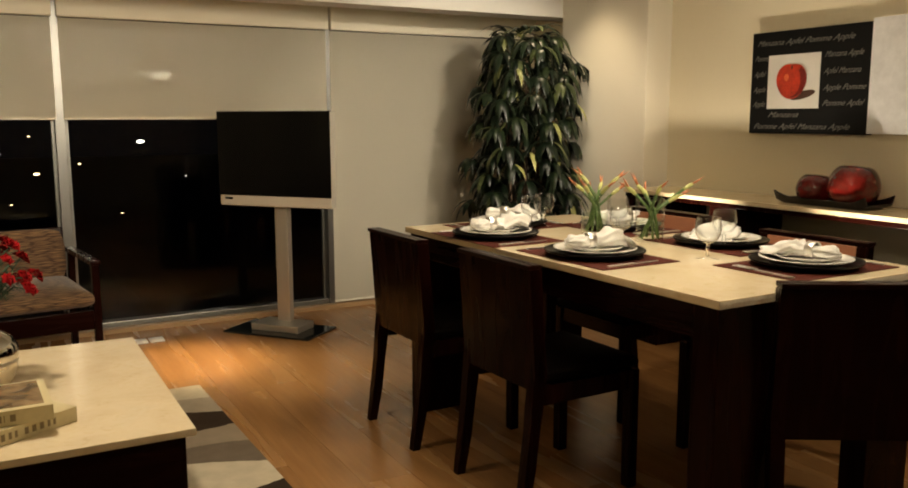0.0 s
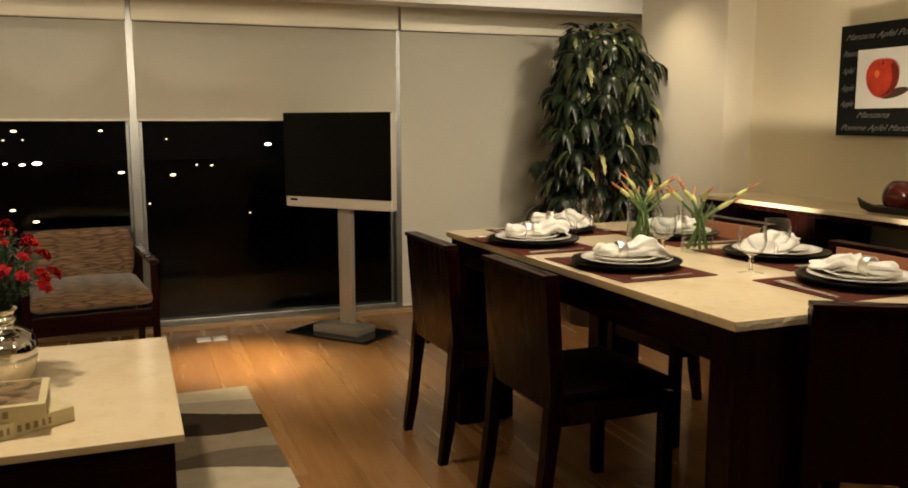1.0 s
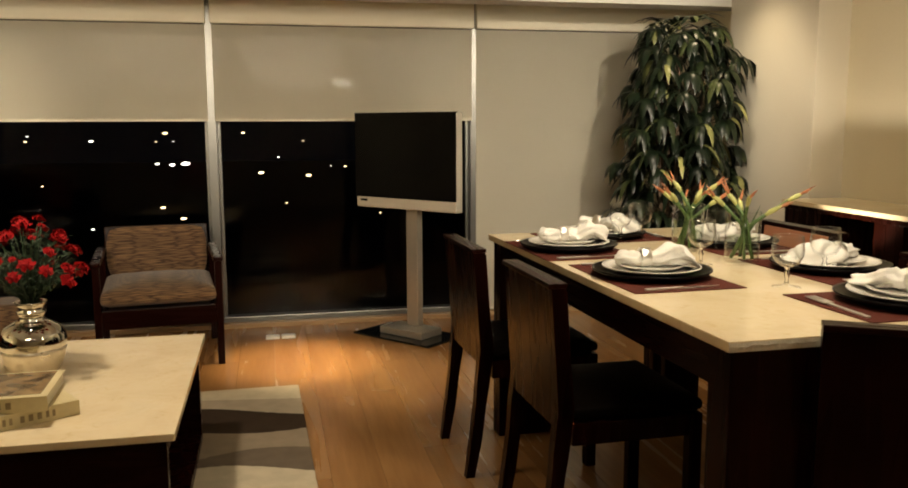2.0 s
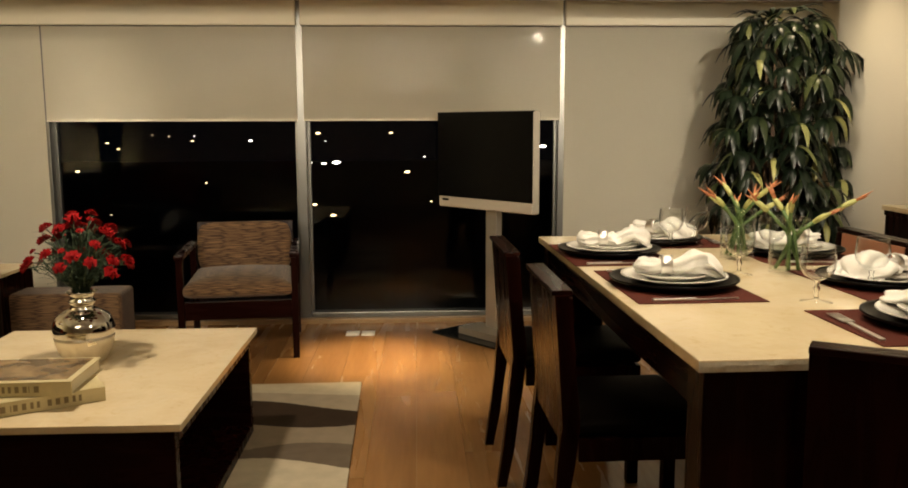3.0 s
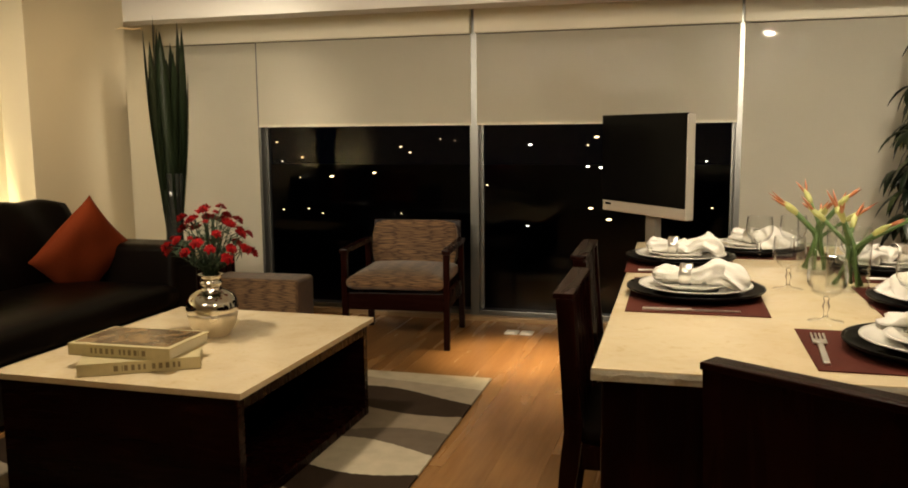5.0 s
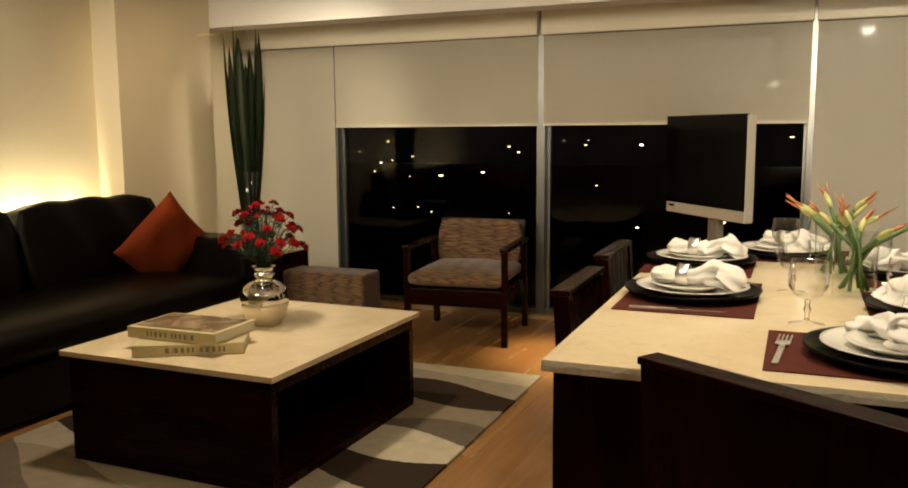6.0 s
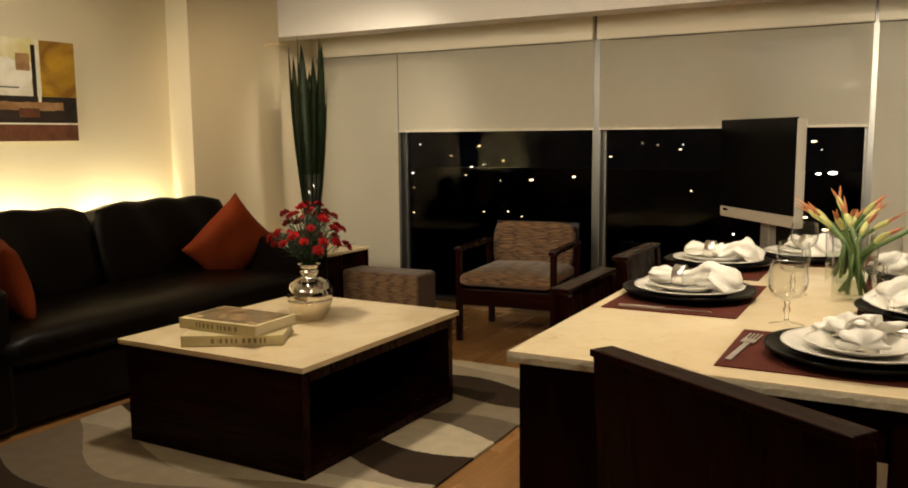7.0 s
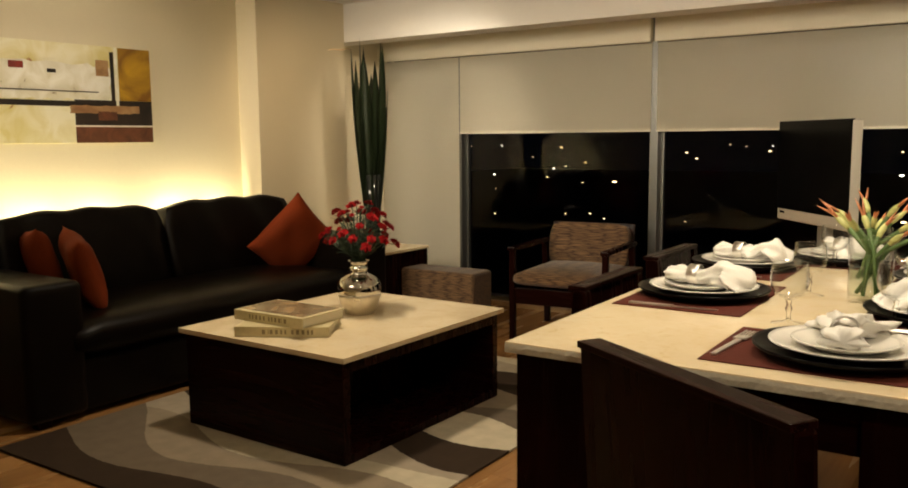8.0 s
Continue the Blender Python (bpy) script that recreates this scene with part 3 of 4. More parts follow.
et = thing("end_table", "dark wooden end table with a pale stone top", "side table", pose(-1.79, -0.87, 0))
part("tabletop", box(-0.335, 0.335, -0.25, 0.25, 0.482, 0.50, 0.003), MARBLE, et, "pale stone slab")
for y in (-0.245, 0.205):
    part("side_panel", box(-0.325, 0.325, y, y + 0.04, 0, 0.481, 0.003), MAHOGANY, et)
part("front_panel", box(0.295, 0.325, -0.204, 0.204, 0.16, 0.481, 0.003), MAHOGANY, et)
part("shelf", box(-0.32, 0.294, -0.204, 0.204, 0.12, 0.15, 0.003), MAHOGANY, et)

# ---- tall leaves in a dark vase ----
BLADE = surface("dark_green_blade", (0.020, 0.032, 0.014), 0.38, vary=0.4, scale=5, fine=40, stretch=(6, 6, 0.6), bump=0.1)
DARK_VASE = surface("dark_glass_vase", (0.02, 0.022, 0.02), 0.1, vary=0.2, bump=0.0, rvary=0.03)
tv_vase = thing("vase_of_tall_leaves", "tall dark vase of long upright green leaves", "vase", pose(-1.61, -1.05, 0.50))
part("vase", lathe([(0.0, 0.0), (0.055, 0.0), (0.058, 0.01), (0.05, 0.15), (0.055, 0.35), (0.068, 0.52), (0.063, 0.52), (0.05, 0.35), (0.045, 0.15), (0.0, 0.02)], 32), DARK_VASE, tv_vase, "dark glass vase", True)


def blade_leaf(root, tip, width, bend, n=12):
    """A long pointed leaf, folded slightly along its middle."""
    bm = bmesh.new()
    root, tip, bend = Vector(root), Vector(tip), Vector(bend)
    d = (tip - root).normalized()
    side = d.cross(bend if bend.length > 0.001 else Vector((0, 1, 0))).normalized()
    out = side.cross(d)
    last = None
    for i in range(n + 1):
        u = i / n
        c = root.lerp(tip, u) + bend * math.sin(u * math.pi * 0.9) * 0.6
        w = width * (0.55 + 0.9 * u) * (1 - u ** 4) * 0.5 + 0.0008
        row = [bm.verts.new(c - side * w), bm.verts.new(c - out * w * 0.35), bm.verts.new(c + side * w)]
        if last:
            for k in range(2):
                bm.faces.new((last[k], last[k + 1], row[k + 1], row[k]))
        last = row
    bmesh.ops.solidify(bm, geom=bm.faces[:], thickness=0.0015)
    return bm


rnd = random.Random(5)
for i in range(11):
    a = 2 * math.pi * i / 11 + rnd.uniform(-0.2, 0.2)
    k = rnd.uniform(0.35, 1.0)
    root = (0.035 * math.cos(a), 0.035 * math.sin(a), 0.12)
    tip = (0.125 * k * math.cos(a), 0.11 * k * math.sin(a), rnd.uniform(1.10, 1.44))
    part("leaf", blade_leaf(root, tip, rnd.uniform(0.062, 0.092), (0.03 * math.cos(a), 0.03 * math.sin(a), 0)), BLADE, tv_vase, smooth=True)
part("leaf", blade_leaf((-0.03, -0.02, 0.15), (-0.085, -0.08, 1.36), 0.06, (-0.03, -0.01, 0)), BLADE, tv_vase, smooth=True)
DRY_LEAF = surface("dry_leaf", (0.62, 0.44, 0.22), 0.5, vary=0.2, scale=20, bump=0.1)
part("dry_tip", tube([(-0.085, -0.085, 1.345), (-0.055, -0.15, 1.352), (-0.065, -0.20, 1.338), (-0.10, -0.245, 1.343), (-0.126, -0.27, 1.334)], [0.0012, 0.003, 0.0035, 0.003, 0.001], 6), DRY_LEAF, tv_vase, "curled dry leaf tip", True)

# ---- leafy indoor palm in the corner ----
def leafy():
    m, t, b = nodes_of("palm_leaf")
    g = t.nodes.new("ShaderNodeNewGeometry")
    # dark greens at random; the rare paler tones put brightly lit leaves into the colour
    c = ramp(t, g.outputs["Random Per Island"], [(0.0, (0.003, 0.006, 0.003)), (0.66, (0.008, 0.014, 0.007)), (0.88, (0.019, 0.027, 0.011)), (0.965, (0.07, 0.082, 0.03)), (0.994, (0.32, 0.31, 0.11))])
    t.links.new(c, b.inputs["Base Color"])
    b.inputs["Roughness"].default_value = 0.32
    b.inputs["Specular IOR Level"].default_value = 0.26
    return m


PALM = leafy()
BARK = surface("palm_cane", (0.10, 0.065, 0.04), 0.8, vary=0.4, scale=12, fine=90, bump=0.5, stretch=(1, 1, 4))
SOIL = surface("potting_soil", (0.03, 0.022, 0.016), 0.95, vary=0.4, scale=30, fine=120, bump=0.8)
POT = surface("dark_planter", (0.03, 0.022, 0.018), 0.4, vary=0.2, bump=0.1)
palm = thing("potted_palm", "tall bushy potted palm with drooping dark leaves", "plant", pose(2.70, -0.80, 0))
part("pot", lathe([(0.0, 0.0), (0.15, 0.0), (0.16, 0.02), (0.19, 0.32), (0.20, 0.36), (0.185, 0.36), (0.175, 0.30), (0.0, 0.30)], 32), POT, palm, "dark round planter", True)
part("soil", lathe([(0.0, 0.315), (0.10, 0.312), (0.176, 0.305)], 24), SOIL, palm)
rnd = random.Random(11)
canes = []
for i in range(7):
    a = 2 * math.pi * i / 7 + rnd.uniform(-0.3, 0.3)
    lean = rnd.uniform(0.02, 0.14)
    top = rnd.uniform(1.3, 1.78)
    pts = [(0.07 * math.cos(a) * (1 - u) + (0.07 + lean) * math.cos(a) * u, 0.07 * math.sin(a) * (1 - u) + (0.07 + lean) * math.sin(a) * u, 0.31 + (top - 0.31) * u) for u in (0, 0.25, 0.5, 0.75, 1)]
    canes.append(pts)
    part("cane", tube(pts, [0.014, 0.013, 0.012, 0.011, 0.008], 7), BARK, palm, smooth=True)

crown = bmesh.new()


def strap(bm, base, way, length, width, droop, n=5):
    """A single leaflet that arches out and hangs."""
    base, way = Vector(base), Vector(way).normalized()
    side = way.cross(Vector((0, 0, 1)))
    side = side.normalized() if side.length > 0.01 else Vector((1, 0, 0))
    p, d, last = base.copy(), way.copy(), None
    for i in range(n + 1):
        u = i / n
        w = width * math.sin(math.pi * (0.10 + 0.88 * u)) * 0.5
        up = side.cross(d).normalized()
        row = [bm.verts.new(p - side * w - up * w * 0.3), bm.verts.new(p), bm.verts.new(p + side * w - up * w * 0.3)]
        if last:
            for k in range(2):
                bm.faces.new((last[k], last[k + 1], row[k + 1], row[k]))
        last = row
        p = p + d * (length / n)
        d = (d + Vector((0, 0, -droop / n))).normalized()


for k in range(150):
    z = 0.55 + 1.27 * ((k + rnd.random()) / 150)
    f = (z - 0.55) / 1.27
    reach = (0.27 + 0.10 * math.sin(f * 3.0) - 0.06 * f) * rnd.uniform(0.35, 1.15)
    a = k * 2.39996 + rnd.uniform(-0.3, 0.3)
    c = Vector((reach * math.cos(a), reach * math.sin(a), z))
    stem_dir = Vector((math.cos(a), math.sin(a), 0.25))
    inner = Vector((0.08 * math.cos(a), 0.08 * math.sin(a), z - 0.10))
    tube([inner, inner.lerp(c, 0.6) + Vector((0, 0, 0.03)), c], [0.004, 0.003, 0.002], 4, crown)
    for j in range(rnd.randint(7, 10)):
        b = a + (j - 4) * 0.42 + rnd.uniform(-0.15, 0.15)
        way = Vector((math.cos(b), math.sin(b), rnd.uniform(-0.1, 0.35)))
        strap(crown, c, way, rnd.uniform(0.13, 0.23), rnd.uniform(0.030, 0.050), rnd.uniform(2.2, 5.0))
for k in range(7):
    a = k * 0.9 + 0.3
    c = Vector((0.12 * math.cos(a), 0.12 * math.sin(a), 1.80 + 0.02 * (k % 3)))
    for j in range(8):
        b = a + (j - 4) * 0.45
        strap(crown, c, (math.cos(b), math.sin(b), rnd.uniform(0.2, 1.0)), rnd.uniform(0.14, 0.23), 0.032, 1.8)
for v in crown.verts:
    v.co.y = min(v.co.y, 0.65)
    v.co.x = min(v.co.x, 0.365)
part("crown", crown, PALM, palm, "drooping dark green leaves", True)

# ---- sideboard with shelf, tray and two apples ----
sbd = thing("sideboard", "dark wooden sideboard with a pale stone shelf on top", "sideboard", pose(3.255, -1.60, 0))
part("tabletop", box(-0.375, 0.0, -3.3, 0.0, 0.866, 0.888, 0.003), MARBLE, sbd, "pale stone slab")
part("top_board", box(-0.365, -0.002, -3.29, -0.005, 0.842, 0.865, 0.002), MAHOGANY, sbd)
part("end_panel", box(-0.36, -0.004, -0.30, -0.01, 0, 0.841, 0.003), MAHOGANY, sbd)
part("end_panel", box(-0.36, -0.004, -3.28, -3.0, 0, 0.841, 0.003), MAHOGANY, sbd)
part("divider", box(-0.35, -0.004, -0.84, -0.66, 0.0, 0.841, 0.003), MAHOGANY, sbd)
part("shelf", box(-0.35, -0.004, -2.999, -0.841, 0.60, 0.63, 0.002), MAHOGANY, sbd)
part("lower_front", box(-0.35, -0.33, -2.999, -0.841, 0.03, 0.599, 0.002), MAHOGANY, sbd)

LACQUER = surface("dark_lacquer", (0.012, 0.008, 0.008), 0.22, vary=0.2, bump=0.03)
tray = thing("long_tray", "long black lacquered tray with flared ends on the sideboard", "tray", pose(3.06, -2.875, 0.888))
bm = bmesh.new()
rows = []
for i in range(21):
    y = -0.245 + 0.49 * i / 20
    e = max(0, (abs(y) - 0.16) / 0.085)
    rise = 0.028 * e ** 1.5
    hx = 0.09 + 0.012 * e
    rows.append([bm.verts.new((x, y, z)) for x, z in ((-hx, 0.035 + rise), (-hx + 0.02, 0.0 + rise * 0.9), (hx - 0.02, 0.0 + rise * 0.9), (hx, 0.035 + rise))])
for a, b in zip(rows, rows[1:]):
    for k in range(3):
        bm.faces.new((a[k], a[k + 1], b[k + 1], b[k]))
bmesh.ops.recalc_face_normals(bm, faces=bm.faces)
bmesh.ops.solidify(bm, geom=bm.faces[:], thickness=-0.008)
for v in bm.verts:
    v.co.z = max(v.co.z, 0.0)
part("tray_body", bm, LACQUER, tray, smooth=False)
APPLE = surface("red_glazed_apple", (0.13, 0.007, 0.005), 0.14, vary=0.5, scale=9, fine=50, bump=0.02, coat=0.5)
for y, r, s in ((-2.78, 0.088, 0.90), (-2.98, 0.112, 0.98)):
    ap = thing("ceramic_apple", "glossy dark red ceramic apple on the tray", "ornament", pose(3.055, y, 0.897, 4, 3, 20), "apples on the tray")
    prof = []
    for i in range(19):
        th = math.pi * i / 18
        rr = r * (math.sin(th) ** 0.85) * (1 + 0.10 * math.cos(th - 0.2))
        zz = r * s * (1 - math.cos(th) * (1 - 0.28 * math.exp(-(th - math.pi) ** 2 * 4) - 0.15 * math.exp(-th * th * 6)))
        prof.append((rr if 0 < i < 18 else 0.0, zz))
    z0 = min(p[1] for p in prof)
    part("apple_body", lathe([(a, b - z0) for a, b in prof], 36), APPLE, ap, smooth=True)

# ---- apple picture ----
CANVAS_BLACK = surface("black_canvas", (0.004, 0.0038, 0.0035), 0.7, vary=0.3, scale=8, fine=260, bump=0.2, spec=0.15)
CANVAS_WHITE = surface("pale_canvas", (0.62, 0.60, 0.55), 0.6, vary=0.08, scale=5, fine=260, bump=0.15)
FOIL = surface("silver_foil", (0.74, 0.75, 0.77), 0.38, 0.25, vary=0.12, scale=9, fine=30, bump=1.0)
RED_PAINT = surface("red_oil_paint", (0.40, 0.030, 0.010), 0.4, vary=0.45, scale=14, fine=80, bump=0.2)
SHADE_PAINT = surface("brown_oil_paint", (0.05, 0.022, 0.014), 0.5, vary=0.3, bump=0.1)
DARK_RED = surface("dark_red_oil_paint", (0.16, 0.010, 0.006), 0.4, vary=0.45, scale=14, fine=80, bump=0.2)
GLEAM = surface("orange_oil_paint", (0.62, 0.14, 0.05), 0.4, vary=0.3, bump=0.1)
CHALK = surface("grey_chalk", (0.12, 0.116, 0.105), 0.8, vary=0.2, bump=0.0)
pic = thing("apple_picture", "black canvas with a painted red apple and a silver panel", "picture", pose(XR - 0.003, -2.22, 1.215))
part("canvas", box(-0.045, 0.0, -0.70, 0.0, 0.0, 0.522, 0.003), CANVAS_BLACK, pic)
part("silver_panel", box(-0.046, 0.0, -1.06, -0.701, 0.006, 0.536, 0.003), FOIL, pic, "crinkled silver panel")
white = part("white_square", box(-0.0485, -0.044, -0.43, -0.115, 0.128, 0.40, 0.0), CANVAS_WHITE, pic)


def flat_shape(pts, x):
    bm = bmesh.new()
    f = bm.faces.new([bm.verts.new((x, a, b)) for a, b in pts])
    bmesh.ops.recalc_face_normals(bm, faces=[f])
    bmesh.ops.solidify(bm, geom=[f], thickness=0.001)
    return bm


disc = [(-0.265 + 0.092 * math.cos(a) * (1 - 0.10 * math.sin(a) * -1), 0.268 + 0.092 * math.sin(a) * (1 - 0.10 * max(0, math.sin(a)) ** 8)) for a in [2 * math.pi * i / 40 for i in range(40)]]
part("apple_shadow", flat_shape([(-0.335 + 0.075 * math.cos(a), 0.195 + 0.020 * math.sin(a) - 0.2 * 0.075 * math.cos(a)) for a in [2 * math.pi * i / 24 for i in range(24)]], -0.0500), SHADE_PAINT, white)
part("painted_apple", flat_shape(disc, -0.0515), RED_PAINT, white)
part("apple_shade_side", flat_shape([(-0.265 - 0.092 * math.sin(a) * k, 0.268 + 0.088 * math.cos(a) * k2) for a, k, k2 in [(math.pi * i / 14, 1.0, 0.98) for i in range(3, 15)] + [(math.pi * (14 - i) / 14, 0.62, 0.90) for i in range(0, 11)]], -0.0525), DARK_RED, white)
part("apple_gleam", flat_shape([(-0.235 + 0.014 * math.cos(a), 0.285 + 0.018 * math.sin(a)) for a in [2 * math.pi * i / 16 for i in range(16)]], -0.0528), GLEAM, white)
part("apple_stalk", flat_shape([(-0.272, 0.325), (-0.262, 0.325), (-0.264, 0.345), (-0.27, 0.345)], -0.0535), SHADE_PAINT, white)
WORDS = (("Manzana Apfel Pomme Apple", 0.03, 0.64), ("Pomme", 0.02, 0.085), ("Manzana Apple", 0.45, 0.235), ("Apfel", 0.02, 0.085), ("Apfel Manzana", 0.45, 0.235), ("Apple", 0.02, 0.085), ("Apple Pomme", 0.45, 0.235), ("Pomme Apfel", 0.45, 0.235), ("Apple", 0.02, 0.085), ("Manzana", 0.12, 0.2), ("Pomme Apfel Manzana Apple", 0.03, 0.64))
ROWS = (0.452, 0.375, 0.375, 0.295, 0.295, 0.215, 0.215, 0.14, 0.14, 0.085, 0.025)
for (words, left, wide), z in zip(WORDS, ROWS):
    cu = bpy.data.curves.new("handwriting", "FONT")
    cu.body, cu.size, cu.shear, cu.extrude = words, 0.040, 0.6, 0.0004
    cu.materials.append(CHALK)
    tx = new("handwriting", cu)
    tx.parent = pic
    fit_x = wide / (len(words) * 0.0211)
    tx.matrix_basis = Matrix(((0, 0, -1, -0.0462), (-1, 0, 0, -left), (0, 1, 0, z), (0, 0, 0, 1))) @ Matrix.Diagonal((fit_x, 1, 1, 1))

# ---- abstract painting over the sofa ----
def daub(name, a, b, rough=0.5, scale=7.0, fleck=None):
    m, t, bs = nodes_of(name)
    co = t.nodes.new("ShaderNodeTexCoord")
    n = node(t, "ShaderNodeTexNoise", Scale=scale, Detail=5.0, Distortion=0.8)
    t.links.new(co.outputs["Object"], n.inputs["Vector"])
    t.links.new(ramp(t, n.outputs["Fac"], ([(0.30, fleck), (0.345, a)] if fleck else [(0.35, a)]) + [(0.65, b)]), bs.inputs["Base Color"])
    bs.inputs["Roughness"].default_value = rough
    bp = node(t, "ShaderNodeBump", Strength=0.3, Distance=0.002)
    t.links.new(n.outputs["Fac"], bp.inputs["Height"])
    t.links.new(bp.outputs["Normal"], bs.inputs["Normal"])
    return m


P_CREAM = daub("cream_daub", (0.70, 0.62, 0.26), (0.86, 0.82, 0.62), 0.5, 6.0, (0.34, 0.10, 0.04))
P_WHITE = daub("white_daub", (0.70, 0.66, 0.50), (0.88, 0.86, 0.78), 0.5, 9, (0.22, 0.15, 0.07))
P_YELLOW = daub("ochre_daub", (0.22, 0.10, 0.01), (0.55, 0.32, 0.02), 0.5, 5)
P_BLACK = daub("black_daub", (0.008, 0.006, 0.005), (0.03, 0.018, 0.012))
P_BROWN = daub("brown_daub", (0.07, 0.025, 0.012), (0.16, 0.055, 0.025), 0.5, 9)
P_TAN = daub("tan_daub", (0.25, 0.12, 0.05), (0.40, 0.24, 0.11), 0.5, 9)
P_RED = daub("red_daub", (0.12, 0.012, 0.01), (0.24, 0.03, 0.02))
ptg = thing("abstract_painting", "abstract canvas of cream, ochre, black and brown blocks", "picture", pose(XL + 0.003, -2.245, 1.25))
part("canvas", box(0.0, 0.012, -0.94, 0.0, 0.0, 0.55, 0.003), P_CREAM, ptg)
for nm, m, y0, y1, z0, z1, x in (
    ("white_field", P_WHITE, -0.93, -0.27, 0.24, 0.44, 0.0365), ("ochre_block", P_YELLOW, -0.215, -0.002, 0.245, 0.548, 0.0365),
    ("black_block", P_BLACK, -0.50, -0.002, 0.10, 0.244, 0.0370), ("brown_block", P_BROWN, -0.50, -0.002, 0.002, 0.092, 0.0365),
    ("black_stripe", P_BLACK, -0.93, -0.50, 0.205, 0.235, 0.0372), ("black_upright", P_BLACK, -0.268, -0.245, 0.21, 0.52, 0.0380),
    ("white_upright", P_WHITE, -0.240, -0.222, 0.21, 0.548, 0.0385), ("white_line", P_WHITE, -0.50, -0.002, 0.093, 0.101, 0.0385),
    ("tan_bar", P_TAN, -0.53, -0.09, 0.170, 0.212, 0.0390), ("rust_patch", P_BROWN, -0.36, -0.24, 0.13, 0.18, 0.0395),
    ("red_mark", P_RED, -0.86, -0.78, 0.40, 0.435, 0.0385), ("green_mark", P_BLACK, -0.65, -0.60, 0.385, 0.405, 0.0385), ("thin_line", P_BLACK, -0.93, -0.35, 0.285, 0.291, 0.0388),
    ("dark_smudge", P_TAN, -0.36, -0.28, 0.38, 0.47, 0.0375)):
    if nm in ("white_field", "rust_patch", "dark_smudge", "red_mark", "green_mark", "tan_bar"):
        wob = random.Random(len(nm))
        nu, nv = 14, 6
        amp = min(0.10 * (z1 - z0), 0.25 * (y1 - y0) / nu)
        bm = bmesh.new()
        grid = [[bm.verts.new((x - 0.023, y0 + (y1 - y0) * i / nu + wob.uniform(-amp, amp), z0 + (z1 - z0) * j / nv + wob.uniform(-amp, amp))) for i in range(nu + 1)] for j in range(nv + 1)]
        for j in range(nv):
            for i in range(nu):
                bm.faces.new((grid[j][i], grid[j][i + 1], grid[j + 1][i + 1], grid[j + 1][i]))
        part(nm, bm, m, ptg)
    else:
        part(nm, box(0.0115, x - 0.023, y0, y1, z0, z1), m, ptg)

# ---- cushions on the sofa ----
RUST = surface("rust_velvet", (0.19, 0.031, 0.007), 0.85, vary=0.18, scale=7, fine=200, bump=0.25, spec=0.15)


def pillow(at, label, size=0.42, thick=0.13):
    p = thing("cushion", label, "cushion", at, "cushions on the sofa")
    bm = bmesh.new()
    n = 16
    for s in (1, -1):
        g = []
        for j in range(n + 1):
            row = []
            for i in range(n + 1):
                u, v = 2 * i / n - 1, 2 * j / n - 1
                pinch = 1 - 0.07 * ((1 - u * u) * abs(v) ** 3 + (1 - v * v) * abs(u) ** 3)
                h = thick / 2 * ((1 - u ** 4) * (1 - v ** 4)) ** 0.55
                h *= 1 + 0.08 * math.sin(5 * u + 2 * v) * math.cos(4 * v)
                row.append(bm.verts.new((u * size / 2 * pinch, s * h, v * size / 2 * pinch)))
            g.append(row)
        for j in range(n):
            for i in range(n):
                q = (g[j][i], g[j][i + 1], g[j + 1][i + 1], g[j + 1][i])
                bm.faces.new(q if s < 0 else q[::-1])
    bmesh.ops.remove_doubles(bm, verts=bm.verts, dist=0.0004)
    part("cover", bm, RUST, p, smooth=True)
    return p


diamond = Matrix.Translation((-1.82, -1.60, 0.615)) @ Euler((0, 0, radians(78))).to_matrix().to_4x4() @ Euler((radians(17), 0, 0)).to_matrix().to_4x4() @ Euler((0, radians(43), 0)).to_matrix().to_4x4()
pillow(diamond, "rust-orange cushion standing on its corner", 0.47)
pillow(Matrix.Translation((-1.70, -3.13, 0.635)) @ Euler((0, 0, radians(-20))).to_matrix().to_4x4() @ Euler((radians(17), radians(8), 0)).to_matrix().to_4x4(), "rust-orange cushion leaning against the sofa arm", 0.38)
pillow(Matrix.Translation((-1.97, -3.20, 0.645)) @ Euler((0, 0, radians(-16))).to_matrix().to_4x4() @ Euler((radians(14), radians(-5), 0)).to_matrix().to_4x4(), "rust-orange cushion leaning against the sofa arm", 0.38)

# ---- books on the coffee table ----
COVER = surface("cream_book_cover", (0.62, 0.53, 0.30), 0.35, vary=0.08, bump=0.03, coat=0.2)
PAGES = surface("book_pages", (0.72, 0.66, 0.50), 0.8, vary=0.1, scale=4, fine=300, stretch=(0.2, 0.2, 6), bump=0.3)
INK = surface("brown_ink", (0.24, 0.18, 0.09), 0.6, vary=0.1, bump=0.0)
JACKET = daub("painted_jacket", (0.05, 0.028, 0.014), (0.30, 0.20, 0.10), 0.2, 12)


